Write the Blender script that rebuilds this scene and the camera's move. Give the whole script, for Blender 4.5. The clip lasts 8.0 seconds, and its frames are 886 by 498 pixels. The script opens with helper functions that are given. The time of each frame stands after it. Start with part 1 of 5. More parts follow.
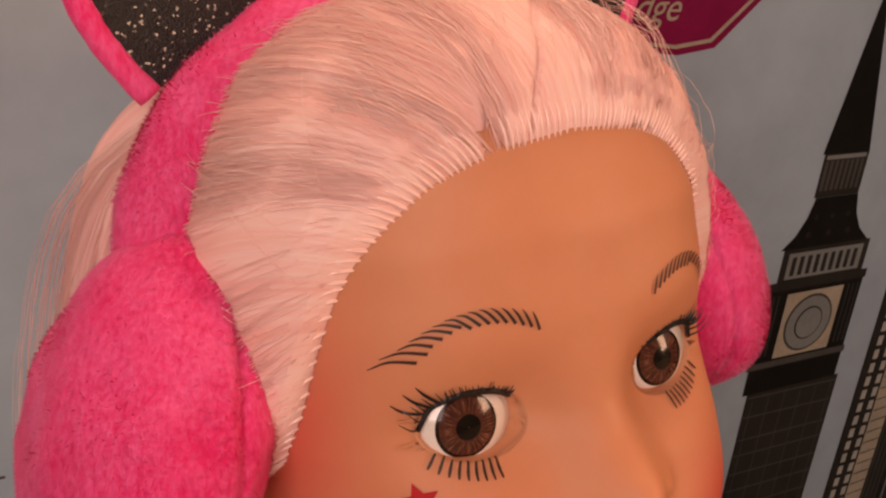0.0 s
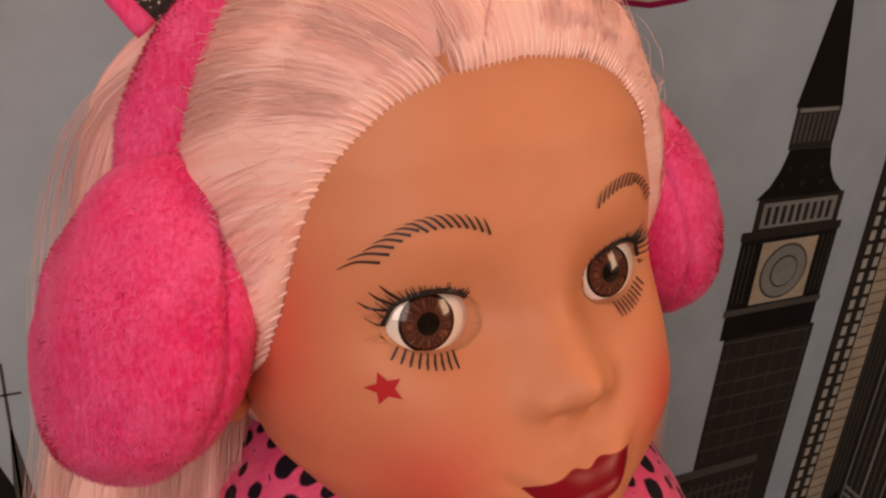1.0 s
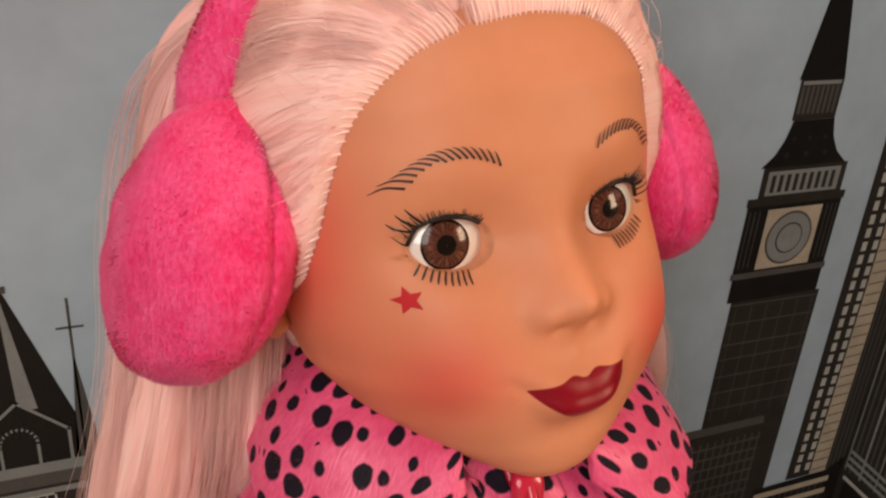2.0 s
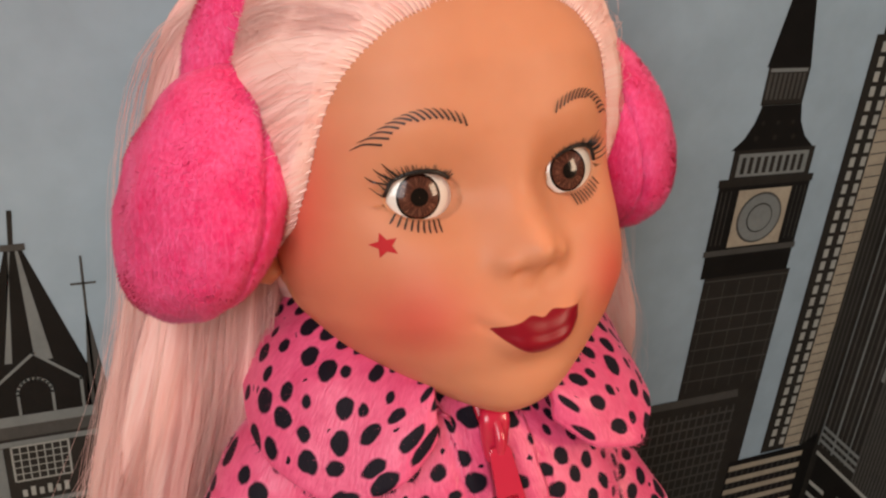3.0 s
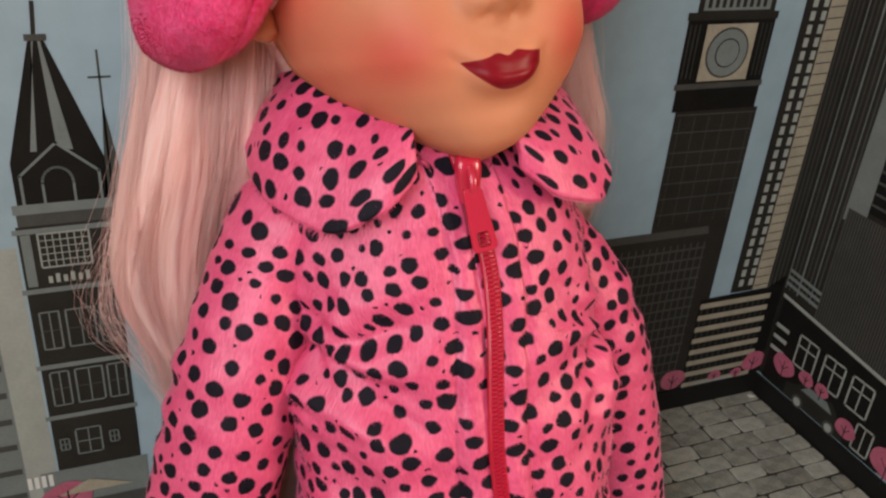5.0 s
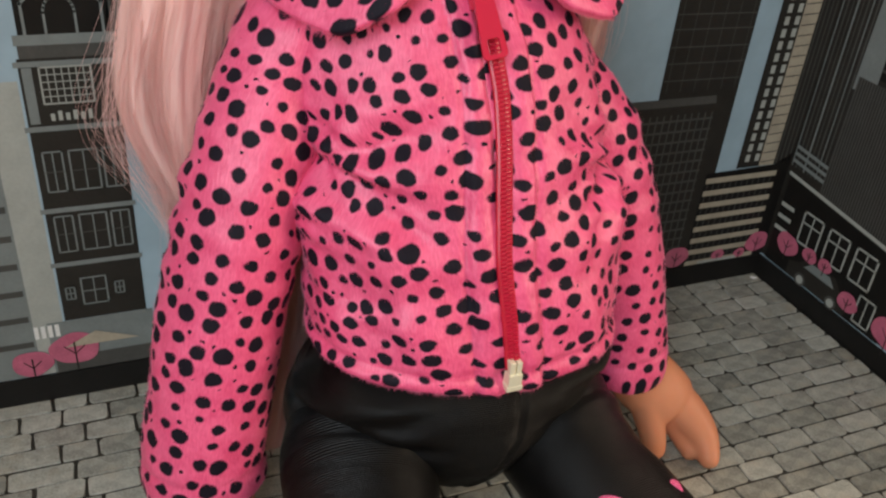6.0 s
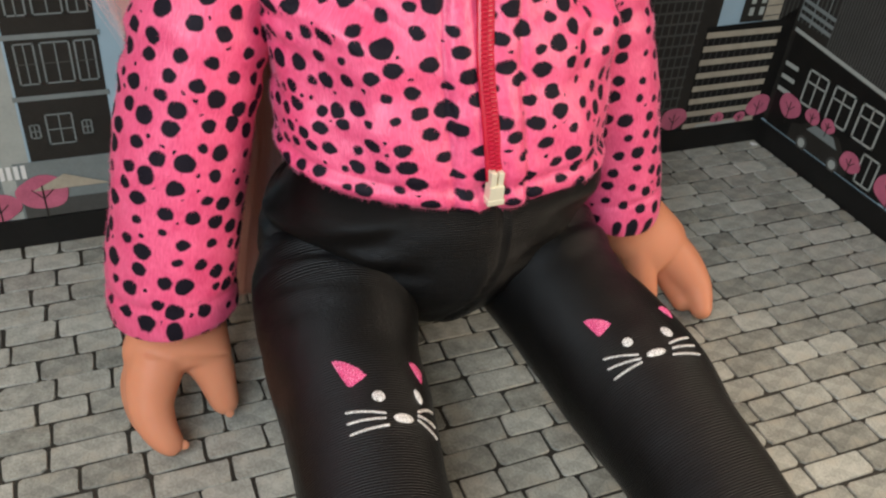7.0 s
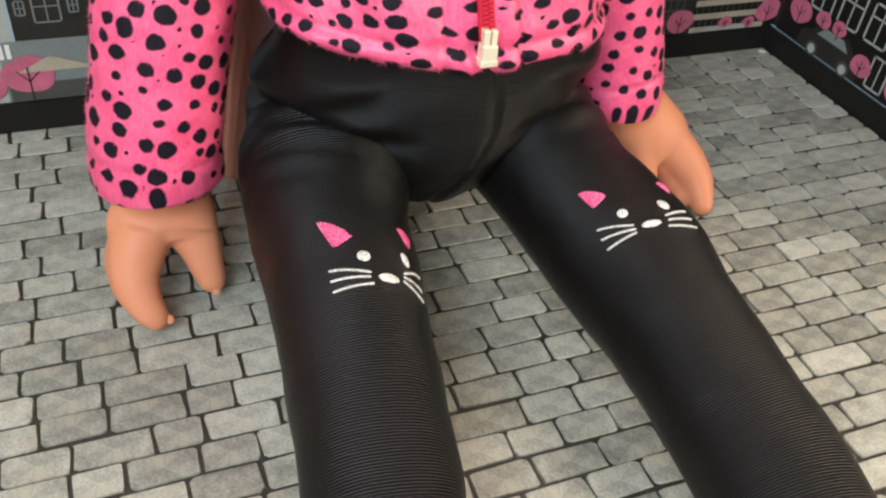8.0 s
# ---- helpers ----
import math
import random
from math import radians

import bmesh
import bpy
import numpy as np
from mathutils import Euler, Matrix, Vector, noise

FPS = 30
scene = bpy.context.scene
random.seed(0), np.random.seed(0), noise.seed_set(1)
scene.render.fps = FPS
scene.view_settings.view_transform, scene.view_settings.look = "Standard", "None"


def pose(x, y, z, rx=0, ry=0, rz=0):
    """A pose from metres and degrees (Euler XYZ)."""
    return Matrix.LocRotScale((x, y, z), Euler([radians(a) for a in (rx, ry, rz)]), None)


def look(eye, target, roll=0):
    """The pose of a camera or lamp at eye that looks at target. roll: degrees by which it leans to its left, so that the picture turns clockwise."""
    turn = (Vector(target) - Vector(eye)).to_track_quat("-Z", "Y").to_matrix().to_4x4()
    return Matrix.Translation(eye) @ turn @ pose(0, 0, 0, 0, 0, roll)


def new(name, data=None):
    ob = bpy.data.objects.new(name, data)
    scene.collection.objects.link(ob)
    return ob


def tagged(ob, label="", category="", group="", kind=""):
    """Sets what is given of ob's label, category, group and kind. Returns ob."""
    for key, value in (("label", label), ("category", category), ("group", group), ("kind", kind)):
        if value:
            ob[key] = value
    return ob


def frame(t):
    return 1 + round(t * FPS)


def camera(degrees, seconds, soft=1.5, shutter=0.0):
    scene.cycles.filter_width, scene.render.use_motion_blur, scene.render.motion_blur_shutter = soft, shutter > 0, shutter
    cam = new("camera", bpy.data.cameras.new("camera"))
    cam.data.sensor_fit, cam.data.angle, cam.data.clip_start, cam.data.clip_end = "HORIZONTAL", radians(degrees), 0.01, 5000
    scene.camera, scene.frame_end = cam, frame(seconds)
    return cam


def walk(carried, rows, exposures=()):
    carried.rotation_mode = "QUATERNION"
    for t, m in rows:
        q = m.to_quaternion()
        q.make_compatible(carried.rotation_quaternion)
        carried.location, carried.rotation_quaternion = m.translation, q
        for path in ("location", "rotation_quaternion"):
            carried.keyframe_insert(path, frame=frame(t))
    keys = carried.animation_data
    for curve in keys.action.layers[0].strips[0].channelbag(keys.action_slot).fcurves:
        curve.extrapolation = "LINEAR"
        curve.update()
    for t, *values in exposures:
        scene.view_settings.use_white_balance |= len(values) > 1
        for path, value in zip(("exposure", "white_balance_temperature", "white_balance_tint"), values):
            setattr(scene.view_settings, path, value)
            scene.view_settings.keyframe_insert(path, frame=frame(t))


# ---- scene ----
cam = camera(53.9, 8.0, soft=2.3)
PATH = [
    (0, (-0.141, 0.063, 0.36), (0.707, 1.693, -0.43), 4.6),
    (0.5, (-0.141, 0.054, 0.357), (0.695, 1.675, -0.464), 4.6),
    (1, (-0.141, 0.041, 0.357), (0.671, 1.666, -0.48), 4.5),
    (1.5, (-0.145, 0.029, 0.354), (0.635, 1.666, -0.491), 4.2),
    (2.8, (-0.153, -0.006, 0.356), (0.579, 1.652, -0.49), 4.5),
    (3, (-0.152, -0.011, 0.354), (0.584, 1.646, -0.489), 4.6),
    (3.5, (-0.155, -0.026, 0.354), (0.585, 1.626, -0.497), 4.6),
    (4, (-0.158, -0.037, 0.344), (0.583, 1.604, -0.527), 4.7),
    (4.2, (-0.159, -0.045, 0.343), (0.579, 1.592, -0.539), 4.6),
    (5.3, (-0.163, -0.067, 0.307), (0.549, 1.53, -0.664), 4.7),
    (5.5, (-0.164, -0.071, 0.302), (0.546, 1.514, -0.69), 4.9),
    (6, (-0.169, -0.079, 0.281), (0.534, 1.472, -0.769), 5.1),
    (6.5, (-0.166, -0.083, 0.261), (0.527, 1.422, -0.859), 5.4),
    (7, (-0.162, -0.088, 0.243), (0.515, 1.369, -0.948), 5.6),
    (7.5, (-0.16, -0.095, 0.231), (0.497, 1.325, -1.014), 5.8),
    (8, (-0.159, -0.099, 0.219), (0.487, 1.294, -1.063), 6.4),
]
EXPOSURES = [(0.0, -0.8, 10200, 42), (1.0, -0.82, 9800, 38), (1.5, -0.62, 9100, 30), (3.5, -0.3, 7700, 18), (5.5, -0.28, 6950, 9), (7.0, 0.1, 6450, 7), (8.0, 0.48, 6350, 5)]
walk(cam, [(t, look(eye, target, roll)) for t, eye, target, roll in PATH], EXPOSURES)

# ---- light ----
world = bpy.data.worlds.new("world")
scene.world = world
world.use_nodes = True
world.node_tree.nodes["Background"].inputs[0].default_value = (0.55, 0.6, 0.7, 1)
world.node_tree.nodes["Background"].inputs[1].default_value = 0.4


def area_lamp(name, eye, target, width, height, watts, colour):
    data = bpy.data.lights.new(name, "AREA")
    data.shape, data.size, data.size_y, data.energy, data.color = "RECTANGLE", width, height, watts, colour
    ob = new(name, data)
    ob.matrix_world = look(eye, target)
    return ob


# daylight through two inferred windows out of view, and an added overhead light
area_lamp("window_light_west", (-0.6, -0.52, 0.72), (-0.1, 0.15, 0.15), 0.62, 0.66, 10.4, (0.78, 0.89, 1.0))
area_lamp("window_light_east", (1.97, -1.5, 1.0), (0.0, 0.0, 0.2), 0.6, 1.05, 40.0, (1.0, 0.82, 0.64))
# unseen overhead source, added to brighten the hair and upper surfaces
area_lamp("added_overhead_light", (0.35, 1.1, 2.17), (0.35, 1.1, 0.0), 1.0, 1.0, 42.0, (1.0, 0.85, 0.7))

# ---- materials ----
def material(name, colour, rough=0.6, metal=0.0, **more):
    m = bpy.data.materials.new(name)
    m.use_nodes = True
    b = m.node_tree.nodes["Principled BSDF"]
    b.inputs["Base Color"].default_value = (*colour, 1)
    b.inputs["Roughness"].default_value = rough
    b.inputs["Metallic"].default_value = metal
    for key, value in more.items():
        b.inputs[key.replace("_", " ")].default_value = value
    return m


def node(m, kind, links=(), **props):
    n = m.node_tree.nodes.new(kind)
    for key, value in props.items():
        if key.startswith("in_"):
            n.inputs[int(key[3:])].default_value = value
        else:
            setattr(n, key, value)
    for slot, source in links:
        m.node_tree.links.new(source, n.inputs[slot])
    return n


def shade(m, slot, source):
    m.node_tree.links.new(source, m.node_tree.nodes["Principled BSDF"].inputs[slot])


def place(m, uv=False, stretch=(1, 1, 1), tilt=(0, 0, 0)):
    c = node(m, "ShaderNodeTexCoord")
    return node(m, "ShaderNodeMapping", [(0, c.outputs["UV" if uv else "Object"])], in_3=stretch, in_2=tilt).outputs[0]


def noise_of(m, where, scale, detail=3.0, rough=0.55):
    return node(m, "ShaderNodeTexNoise", [(0, where)], in_2=scale, in_3=detail, in_4=rough).outputs[0]


def ramp(m, source, stops):
    r = node(m, "ShaderNodeValToRGB", [(0, source)])
    e = r.color_ramp.elements
    while len(e) < len(stops):
        e.new(0.5)
    for k, (at, c) in enumerate(stops):
        e[k].position, e[k].color = at, (*c, 1)
    return r.outputs[0]


def mixed(m, factor, a, b):
    n = node(m, "ShaderNodeMix", data_type="RGBA")
    for slot, v in ((0, factor), (6, a), (7, b)):
        if isinstance(v, (int, float)):
            n.inputs[slot].default_value = v
        elif isinstance(v, tuple):
            n.inputs[slot].default_value = (*v, 1)
        else:
            m.node_tree.links.new(v, n.inputs[slot])
    return n.outputs[2]


def maths(m, operation, a, b=0.0, c=0.0):
    n = node(m, "ShaderNodeMath", operation=operation)
    for slot, v in enumerate((a, b, c)):
        if isinstance(v, (int, float)):
            n.inputs[slot].default_value = v
        else:
            m.node_tree.links.new(v, n.inputs[slot])
    return n.outputs[0]


def bump(m, height, strength, distance):
    n = node(m, "ShaderNodeBump", [("Height", height)])
    n.inputs["Strength"].default_value, n.inputs["Distance"].default_value = strength, distance
    shade(m, "Normal", n.outputs[0])


def varied(m, colour, scale, spread=0.15, uv=False, stretch=(1, 1, 1)):
    """The base colour, mottled at two scales."""
    w = place(m, uv, stretch)
    a, b = noise_of(m, w, scale), noise_of(m, w, scale * 7)
    f = maths(m, "MULTIPLY_ADD", b, 0.4, maths(m, "MULTIPLY", a, 0.6))
    dark = tuple(c * (1 - spread) for c in colour)
    light = tuple(min(1, c * (1 + spread)) for c in colour)
    shade(m, "Base Color", ramp(m, f, [(0.3, dark), (0.7, light)]))
    return a, b


def attribute(m, name):
    return node(m, "ShaderNodeAttribute", attribute_name=name).outputs["Fac"]


def skin_material():
    m = material("skin_vinyl", (0.6, 0.3, 0.17), 0.4, Specular_IOR_Level=0.22, Subsurface_Weight=0.2, Subsurface_Scale=0.004)
    m.node_tree.nodes["Principled BSDF"].inputs["Subsurface Radius"].default_value = (1, 0.35, 0.2)
    w = place(m)
    tone = ramp(m, noise_of(m, w, 60), [(0.3, (0.66, 0.257, 0.14)), (0.7, (0.70, 0.282, 0.158))])
    blushed = mixed(m, attribute(m, "blush"), tone, (0.66, 0.10, 0.075))
    lip = node(m, "ShaderNodeMapRange", [(0, attribute(m, "lip"))], in_1=0.44, in_2=0.56).outputs[0]
    shade(m, "Base Color", mixed(m, lip, blushed, (0.26, 0.006, 0.016)))
    shade(m, "Roughness", maths(m, "MULTIPLY_ADD", lip, -0.12, 0.46))
    bump(m, noise_of(m, w, 900), 0.06, 0.0003)
    return m


def spotted_material():
    m = material("spotted_plush", (0.85, 0.1, 0.28), 0.5, Sheen_Roughness=0.3, Sheen_Tint=(1, 0.62, 0.8, 1))
    w = place(m, uv=True, stretch=(1, 1.1, 1), tilt=(0, 0, 0.3))
    warp = node(m, "ShaderNodeTexNoise", [(0, w)], in_2=210.0, in_3=2.0)
    off = node(m, "ShaderNodeVectorMath", [(0, warp.outputs[1])], operation="MULTIPLY_ADD", in_1=(0.0022, 0.0022, 0), in_2=(0, 0, 0))
    moved = node(m, "ShaderNodeVectorMath", [(0, w), (1, off.outputs[0])], operation="ADD").outputs[0]
    v = node(m, "ShaderNodeTexVoronoi", [(0, moved)], in_2=126.0, voronoi_dimensions="2D")
    v.inputs["Randomness"].default_value = 0.44
    size = maths(m, "POWER", node(m, "ShaderNodeSeparateColor", [(0, v.outputs[1])]).outputs[0], 0.7)
    size = maths(m, "MULTIPLY_ADD", size, 0.21, 0.165)
    spot = maths(m, "SUBTRACT", size, v.outputs[0])
    spot = node(m, "ShaderNodeMapRange", [(0, spot)], in_1=-0.03, in_2=0.03).outputs[0]
    w2 = node(m, "ShaderNodeTexVoronoi", [(0, moved)], in_2=230.0, voronoi_dimensions="2D")
    few = maths(m, "GREATER_THAN", node(m, "ShaderNodeSeparateColor", [(0, w2.outputs[1])]).outputs[1], 0.72)
    tiny = maths(m, "MULTIPLY", few, maths(m, "MULTIPLY", maths(m, "LESS_THAN", w2.outputs[0], 0.17), maths(m, "GREATER_THAN", v.outputs[0], 0.52)))
    spot = maths(m, "MAXIMUM", spot, tiny)
    pile = noise_of(m, place(m, uv=True, stretch=(1, 0.25, 1)), 1500, 3)
    soft = noise_of(m, w, 130, 3)
    pink = ramp(m, maths(m, "MULTIPLY_ADD", pile, 0.5, maths(m, "MULTIPLY", soft, 0.5)), [(0.3, (0.73, 0.048, 0.17)), (0.7, (0.98, 0.16, 0.33))])
    shade(m, "Base Color", mixed(m, spot, pink, (0.009, 0.007, 0.014)))
    shade(m, "Sheen Weight", maths(m, "MULTIPLY_ADD", spot, -0.27, 0.3))
    shade(m, "Roughness", maths(m, "MULTIPLY_ADD", spot, 0.22, 0.40))
    shade(m, "Specular IOR Level", maths(m, "MULTIPLY_ADD", spot, -0.5, 0.66))
    bump(m, maths(m, "MULTIPLY_ADD", soft, 0.8, pile), 0.34, 0.0009)
    return m


def plush_material():
    m = material("plush", (0.85, 0.03, 0.17), 0.7, Specular_IOR_Level=0.3, Sheen_Weight=0.45, Sheen_Roughness=0.45)
    m.node_tree.nodes["Principled BSDF"].inputs["Sheen Tint"].default_value = (1, 0.4, 0.6, 1)
    w = place(m)
    a, b = noise_of(m, w, 90, 4, 0.55), noise_of(m, place(m, stretch=(1, 1, 0.35)), 1100, 3)
    f = maths(m, "MULTIPLY_ADD", b, 0.5, maths(m, "MULTIPLY", a, 0.5))
    shade(m, "Base Color", ramp(m, f, [(0.36, (0.89, 0.026, 0.16)), (0.64, (1.0, 0.13, 0.34))]))
    tuft = noise_of(m, w, 330, 2, 0.6)
    bump(m, maths(m, "MULTIPLY_ADD", tuft, 1.3, maths(m, "MULTIPLY_ADD", a, 1.0, b)), 0.42, 0.0008)
    return m


def hair_material():
    m = material("doll_hair", (0.95, 0.56, 0.5), 0.5, Specular_IOR_Level=0.35)
    w = place(m, uv=True, stretch=(1, 0.03, 1))
    isle = node(m, "ShaderNodeNewGeometry").outputs["Random Per Island"]
    streak = noise_of(m, w, 1700, 4, 0.6)
    lock = noise_of(m, w, 260, 2)
    f = maths(m, "MULTIPLY_ADD", lock, 0.42, maths(m, "MULTIPLY_ADD", streak, 0.43, maths(m, "MULTIPLY", isle, 0.15)))
    shade(m, "Base Color", ramp(m, f, [(0.3, (0.97, 0.48, 0.43)), (0.5, (1.0, 0.64, 0.59)), (0.68, (1.0, 0.79, 0.745))]))
    bump(m, streak, 0.3, 0.0004)
    b = m.node_tree.nodes["Principled BSDF"]
    glow = node(m, "ShaderNodeBsdfTranslucent", in_0=(1.0, 0.72, 0.67, 1))
    both = node(m, "ShaderNodeMixShader", [(1, b.outputs[0]), (2, glow.outputs[0])], in_0=0.08)
    m.node_tree.links.new(both.outputs[0], m.node_tree.nodes["Material Output"].inputs[0])
    return m


def leggings_material():
    m = material("black_knit", (0.012, 0.011, 0.011), 0.35, Specular_IOR_Level=0.23)
    w = place(m, uv=True)
    ribs = node(m, "ShaderNodeTexWave", [(0, w)], in_1=390.0, in_2=1.0, in_3=2.0, in_4=4.0, bands_direction="Y")
    f = maths(m, "MULTIPLY_ADD", noise_of(m, w, 1700, 3, 0.65), 1.1, ribs.outputs[1])
    shade(m, "Base Color", ramp(m, f, [(0.3, (0.0015, 0.0013, 0.0013)), (1.0, (0.006, 0.0055, 0.0055))]))
    bump(m, f, 0.6, 0.0005)
    return m


def print_material(name, colour, spread=0.12, rough=0.42, scale=90):
    m = material(name, colour, rough, Specular_IOR_Level=0.2)
    a, b = varied(m, colour, scale, spread)
    bump(m, b, 0.05, 0.0003)
    return m


def stone_material():
    m = material("cobble_print", (0.3, 0.28, 0.25), 0.28)
    w = place(m)
    r = node(m, "ShaderNodeObjectInfo").outputs["Random"]
    isle = node(m, "ShaderNodeNewGeometry").outputs["Random Per Island"]
    own = maths(m, "FRACT", maths(m, "ADD", r, isle))
    grain = maths(m, "MULTIPLY_ADD", noise_of(m, w, 900, 5, 0.7), 0.5, maths(m, "MULTIPLY", noise_of(m, w, 170, 4), 0.5))
    f = maths(m, "MULTIPLY_ADD", own, 0.27, maths(m, "MULTIPLY_ADD", grain, 1.25, -0.2))
    base = ramp(m, f, [(0.25, (0.11, 0.107, 0.09)), (0.5, (0.295, 0.287, 0.245)), (0.78, (0.54, 0.525, 0.455))])
    stain = ramp(m, noise_of(m, w, 75, 3), [(0.54, (0, 0, 0)), (0.68, (0.5, 0.5, 0.5))])
    speck = ramp(m, noise_of(m, w, 1500, 3, 0.7), [(0.36, (0.6, 0.6, 0.6)), (0.44, (0, 0, 0))])
    shade(m, "Base Color", mixed(m, speck, mixed(m, stain, base, (0.43, 0.37, 0.28)), (0.13, 0.125, 0.11)))
    bump(m, grain, 0.3, 0.0006)
    return m


def iris_material():
    m = material("iris", (0.1, 0.035, 0.02), 0.2, Coat_Weight=0.5, Coat_Roughness=0.03, Specular_IOR_Level=0.15)
    f = noise_of(m, place(m, uv=True, stretch=(46, 5, 1)), 1.0, 4, 0.65)
    shade(m, "Base Color", ramp(m, f, [(0.35, (0.035, 0.010, 0.007)), (0.55, (0.085, 0.027, 0.018)), (0.72, (0.34, 0.14, 0.085))]))
    return m


SKIN, SPOTTED, PLUSH, HAIR, KNIT = skin_material(), spotted_material(), plush_material(), hair_material(), leggings_material()
INK = material("painted_line", (0.03, 0.012, 0.008), 0.5)
HAIR_LOOP = material("hair_loop", (1.0, 0.66, 0.60), 0.22, Specular_IOR_Level=0.8)
LASH = material("lash", (0.008, 0.006, 0.006), 0.45)
STAR = material("star_paint", (0.5, 0.016, 0.022), 0.6, Specular_IOR_Level=0.2)
SCLERA = material("eye_white", (0.78, 0.74, 0.69), 0.12, Coat_Weight=1.0, Coat_Roughness=0.03)
PUPIL = material("pupil", (0.004, 0.003, 0.003), 0.2, Coat_Weight=0.5, Coat_Roughness=0.02, Specular_IOR_Level=0.15)
IRIS = iris_material()
LIMB = material("iris_rim", (0.014, 0.006, 0.005), 0.2, Coat_Weight=0.5, Coat_Roughness=0.03, Specular_IOR_Level=0.15)
ZIP = material("red_zip", (0.55, 0.008, 0.035), 0.3)
varied(ZIP, (0.55, 0.008, 0.035), 400, 0.2)
PULL = material("red_enamel", (0.6, 0.02, 0.06), 0.25, Coat_Weight=0.5)
STOP = material("pale_metal", (0.85, 0.79, 0.6), 0.3, 0.25)
GLITTER = material("black_glitter", (0.01, 0.009, 0.009), 0.5)
_w = place(GLITTER)
_v = node(GLITTER, "ShaderNodeTexVoronoi", [(0, _w)], in_2=2400.0)
shade(GLITTER, "Base Color", ramp(GLITTER, node(GLITTER, "ShaderNodeSeparateColor", [(0, _v.outputs[1])]).outputs[0], [(0.95, (0.008, 0.007, 0.007)), (0.98, (0.7, 0.65, 0.55))]))
bump(GLITTER, _v.outputs[0], 0.6, 0.0006)
WHITE_THREAD = material("white_thread", (0.75, 0.72, 0.7), 0.4)
_t = noise_of(WHITE_THREAD, place(WHITE_THREAD), 2600, 2, 0.6)
shade(WHITE_THREAD, "Base Color", ramp(WHITE_THREAD, _t, [(0.35, (0.22, 0.21, 0.2)), (0.5, (0.66, 0.64, 0.62)), (0.66, (0.95, 0.94, 0.92))]))
bump(WHITE_THREAD, _t, 0.6, 0.0004)
PINK_THREAD = material("pink_thread", (0.8, 0.06, 0.22), 0.35)
_t = noise_of(PINK_THREAD, place(PINK_THREAD), 2600, 2, 0.6)
shade(PINK_THREAD, "Base Color", ramp(PINK_THREAD, _t, [(0.35, (0.45, 0.02, 0.12)), (0.55, (0.85, 0.09, 0.28)), (0.68, (0.98, 0.55, 0.72))]))
bump(PINK_THREAD, _t, 0.6, 0.0004)
SKY = print_material("printed_sky", (0.345, 0.455, 0.515), 0.16, 0.4, 9)
BLACK = print_material("printed_black", (0.011, 0.010, 0.009), 0.2)
DARK = print_material("printed_charcoal", (0.028, 0.025, 0.021), 0.2)
GREY = print_material("printed_grey", (0.075, 0.073, 0.066), 0.15)
MID = print_material("printed_mid_grey", (0.2, 0.22, 0.21), 0.12)
PALE = print_material("printed_pale_grey", (0.39, 0.40, 0.36), 0.12)
CREAM = print_material("printed_cream", (0.4, 0.345, 0.26), 0.15)
ROSE = print_material("printed_pink", (0.52, 0.13, 0.2), 0.2, 0.42, 160)
MAROON = print_material("printed_magenta", (0.25, 0.01, 0.06), 0.15)
STRIP = print_material("black_edging", (0.012, 0.011, 0.01), 0.2, 0.5)
JOINT = print_material("joint_print", (0.042, 0.037, 0.03), 0.3, 0.5, 300)
STONE = stone_material()
BOARD = print_material("grey_board", (0.3, 0.29, 0.28), 0.1, 0.7)
# the next two finish the unseen room; their tone sets the bounce light
PLASTER = print_material("cream_plaster", (0.42, 0.37, 0.31), 0.06, 0.8, 6)
CARPET = print_material("beige_carpet", (0.36, 0.28, 0.2), 0.15, 0.95, 60)
WHITE = print_material("white_paint", (0.78, 0.76, 0.72), 0.04, 0.4, 12)

# ---- building tools ----
def mesh_of(name, verts, faces, mats, slots=None, uv=None, smooth=True, extra=None):
    me = bpy.data.meshes.new(name)
    me.from_pydata([tuple(v) for v in verts], [], [tuple(f) for f in faces])
    for m in mats if isinstance(mats, (list, tuple)) else [mats]:
        me.materials.append(m)
    if slots is not None:
        me.polygons.foreach_set("material_index", np.asarray(slots, dtype=np.int32))
    if smooth:
        me.polygons.foreach_set("use_smooth", np.ones(len(me.polygons), dtype=bool))
    if uv is not None:
        index = np.empty(len(me.loops), dtype=np.int32)
        me.loops.foreach_get("vertex_index", index)
        me.uv_layers.new(name="uv").data.foreach_set("uv", np.asarray(uv, dtype=np.float32)[index].ravel())
    for key, values in (extra or {}).items():
        me.attributes.new(key, "FLOAT", "POINT").data.foreach_set("value", np.asarray(values, dtype=np.float32))
    me.update()
    return me


def part(name, me, parent, label=""):
    ob = new(name, me)
    ob.parent = parent
    return tagged(ob, label=label)


def thing(name, at, label, category, **more):
    ob = new(name)
    ob.location = at
    ob.empty_display_size = 0.01
    bpy.context.view_layer.update()
    return tagged(ob, label, category, **more)


def settle(thing_ob, me):
    """Moves a mesh from world places into its thing's own frame."""
    me.transform(Matrix.Translation(-thing_ob.location))
    return me


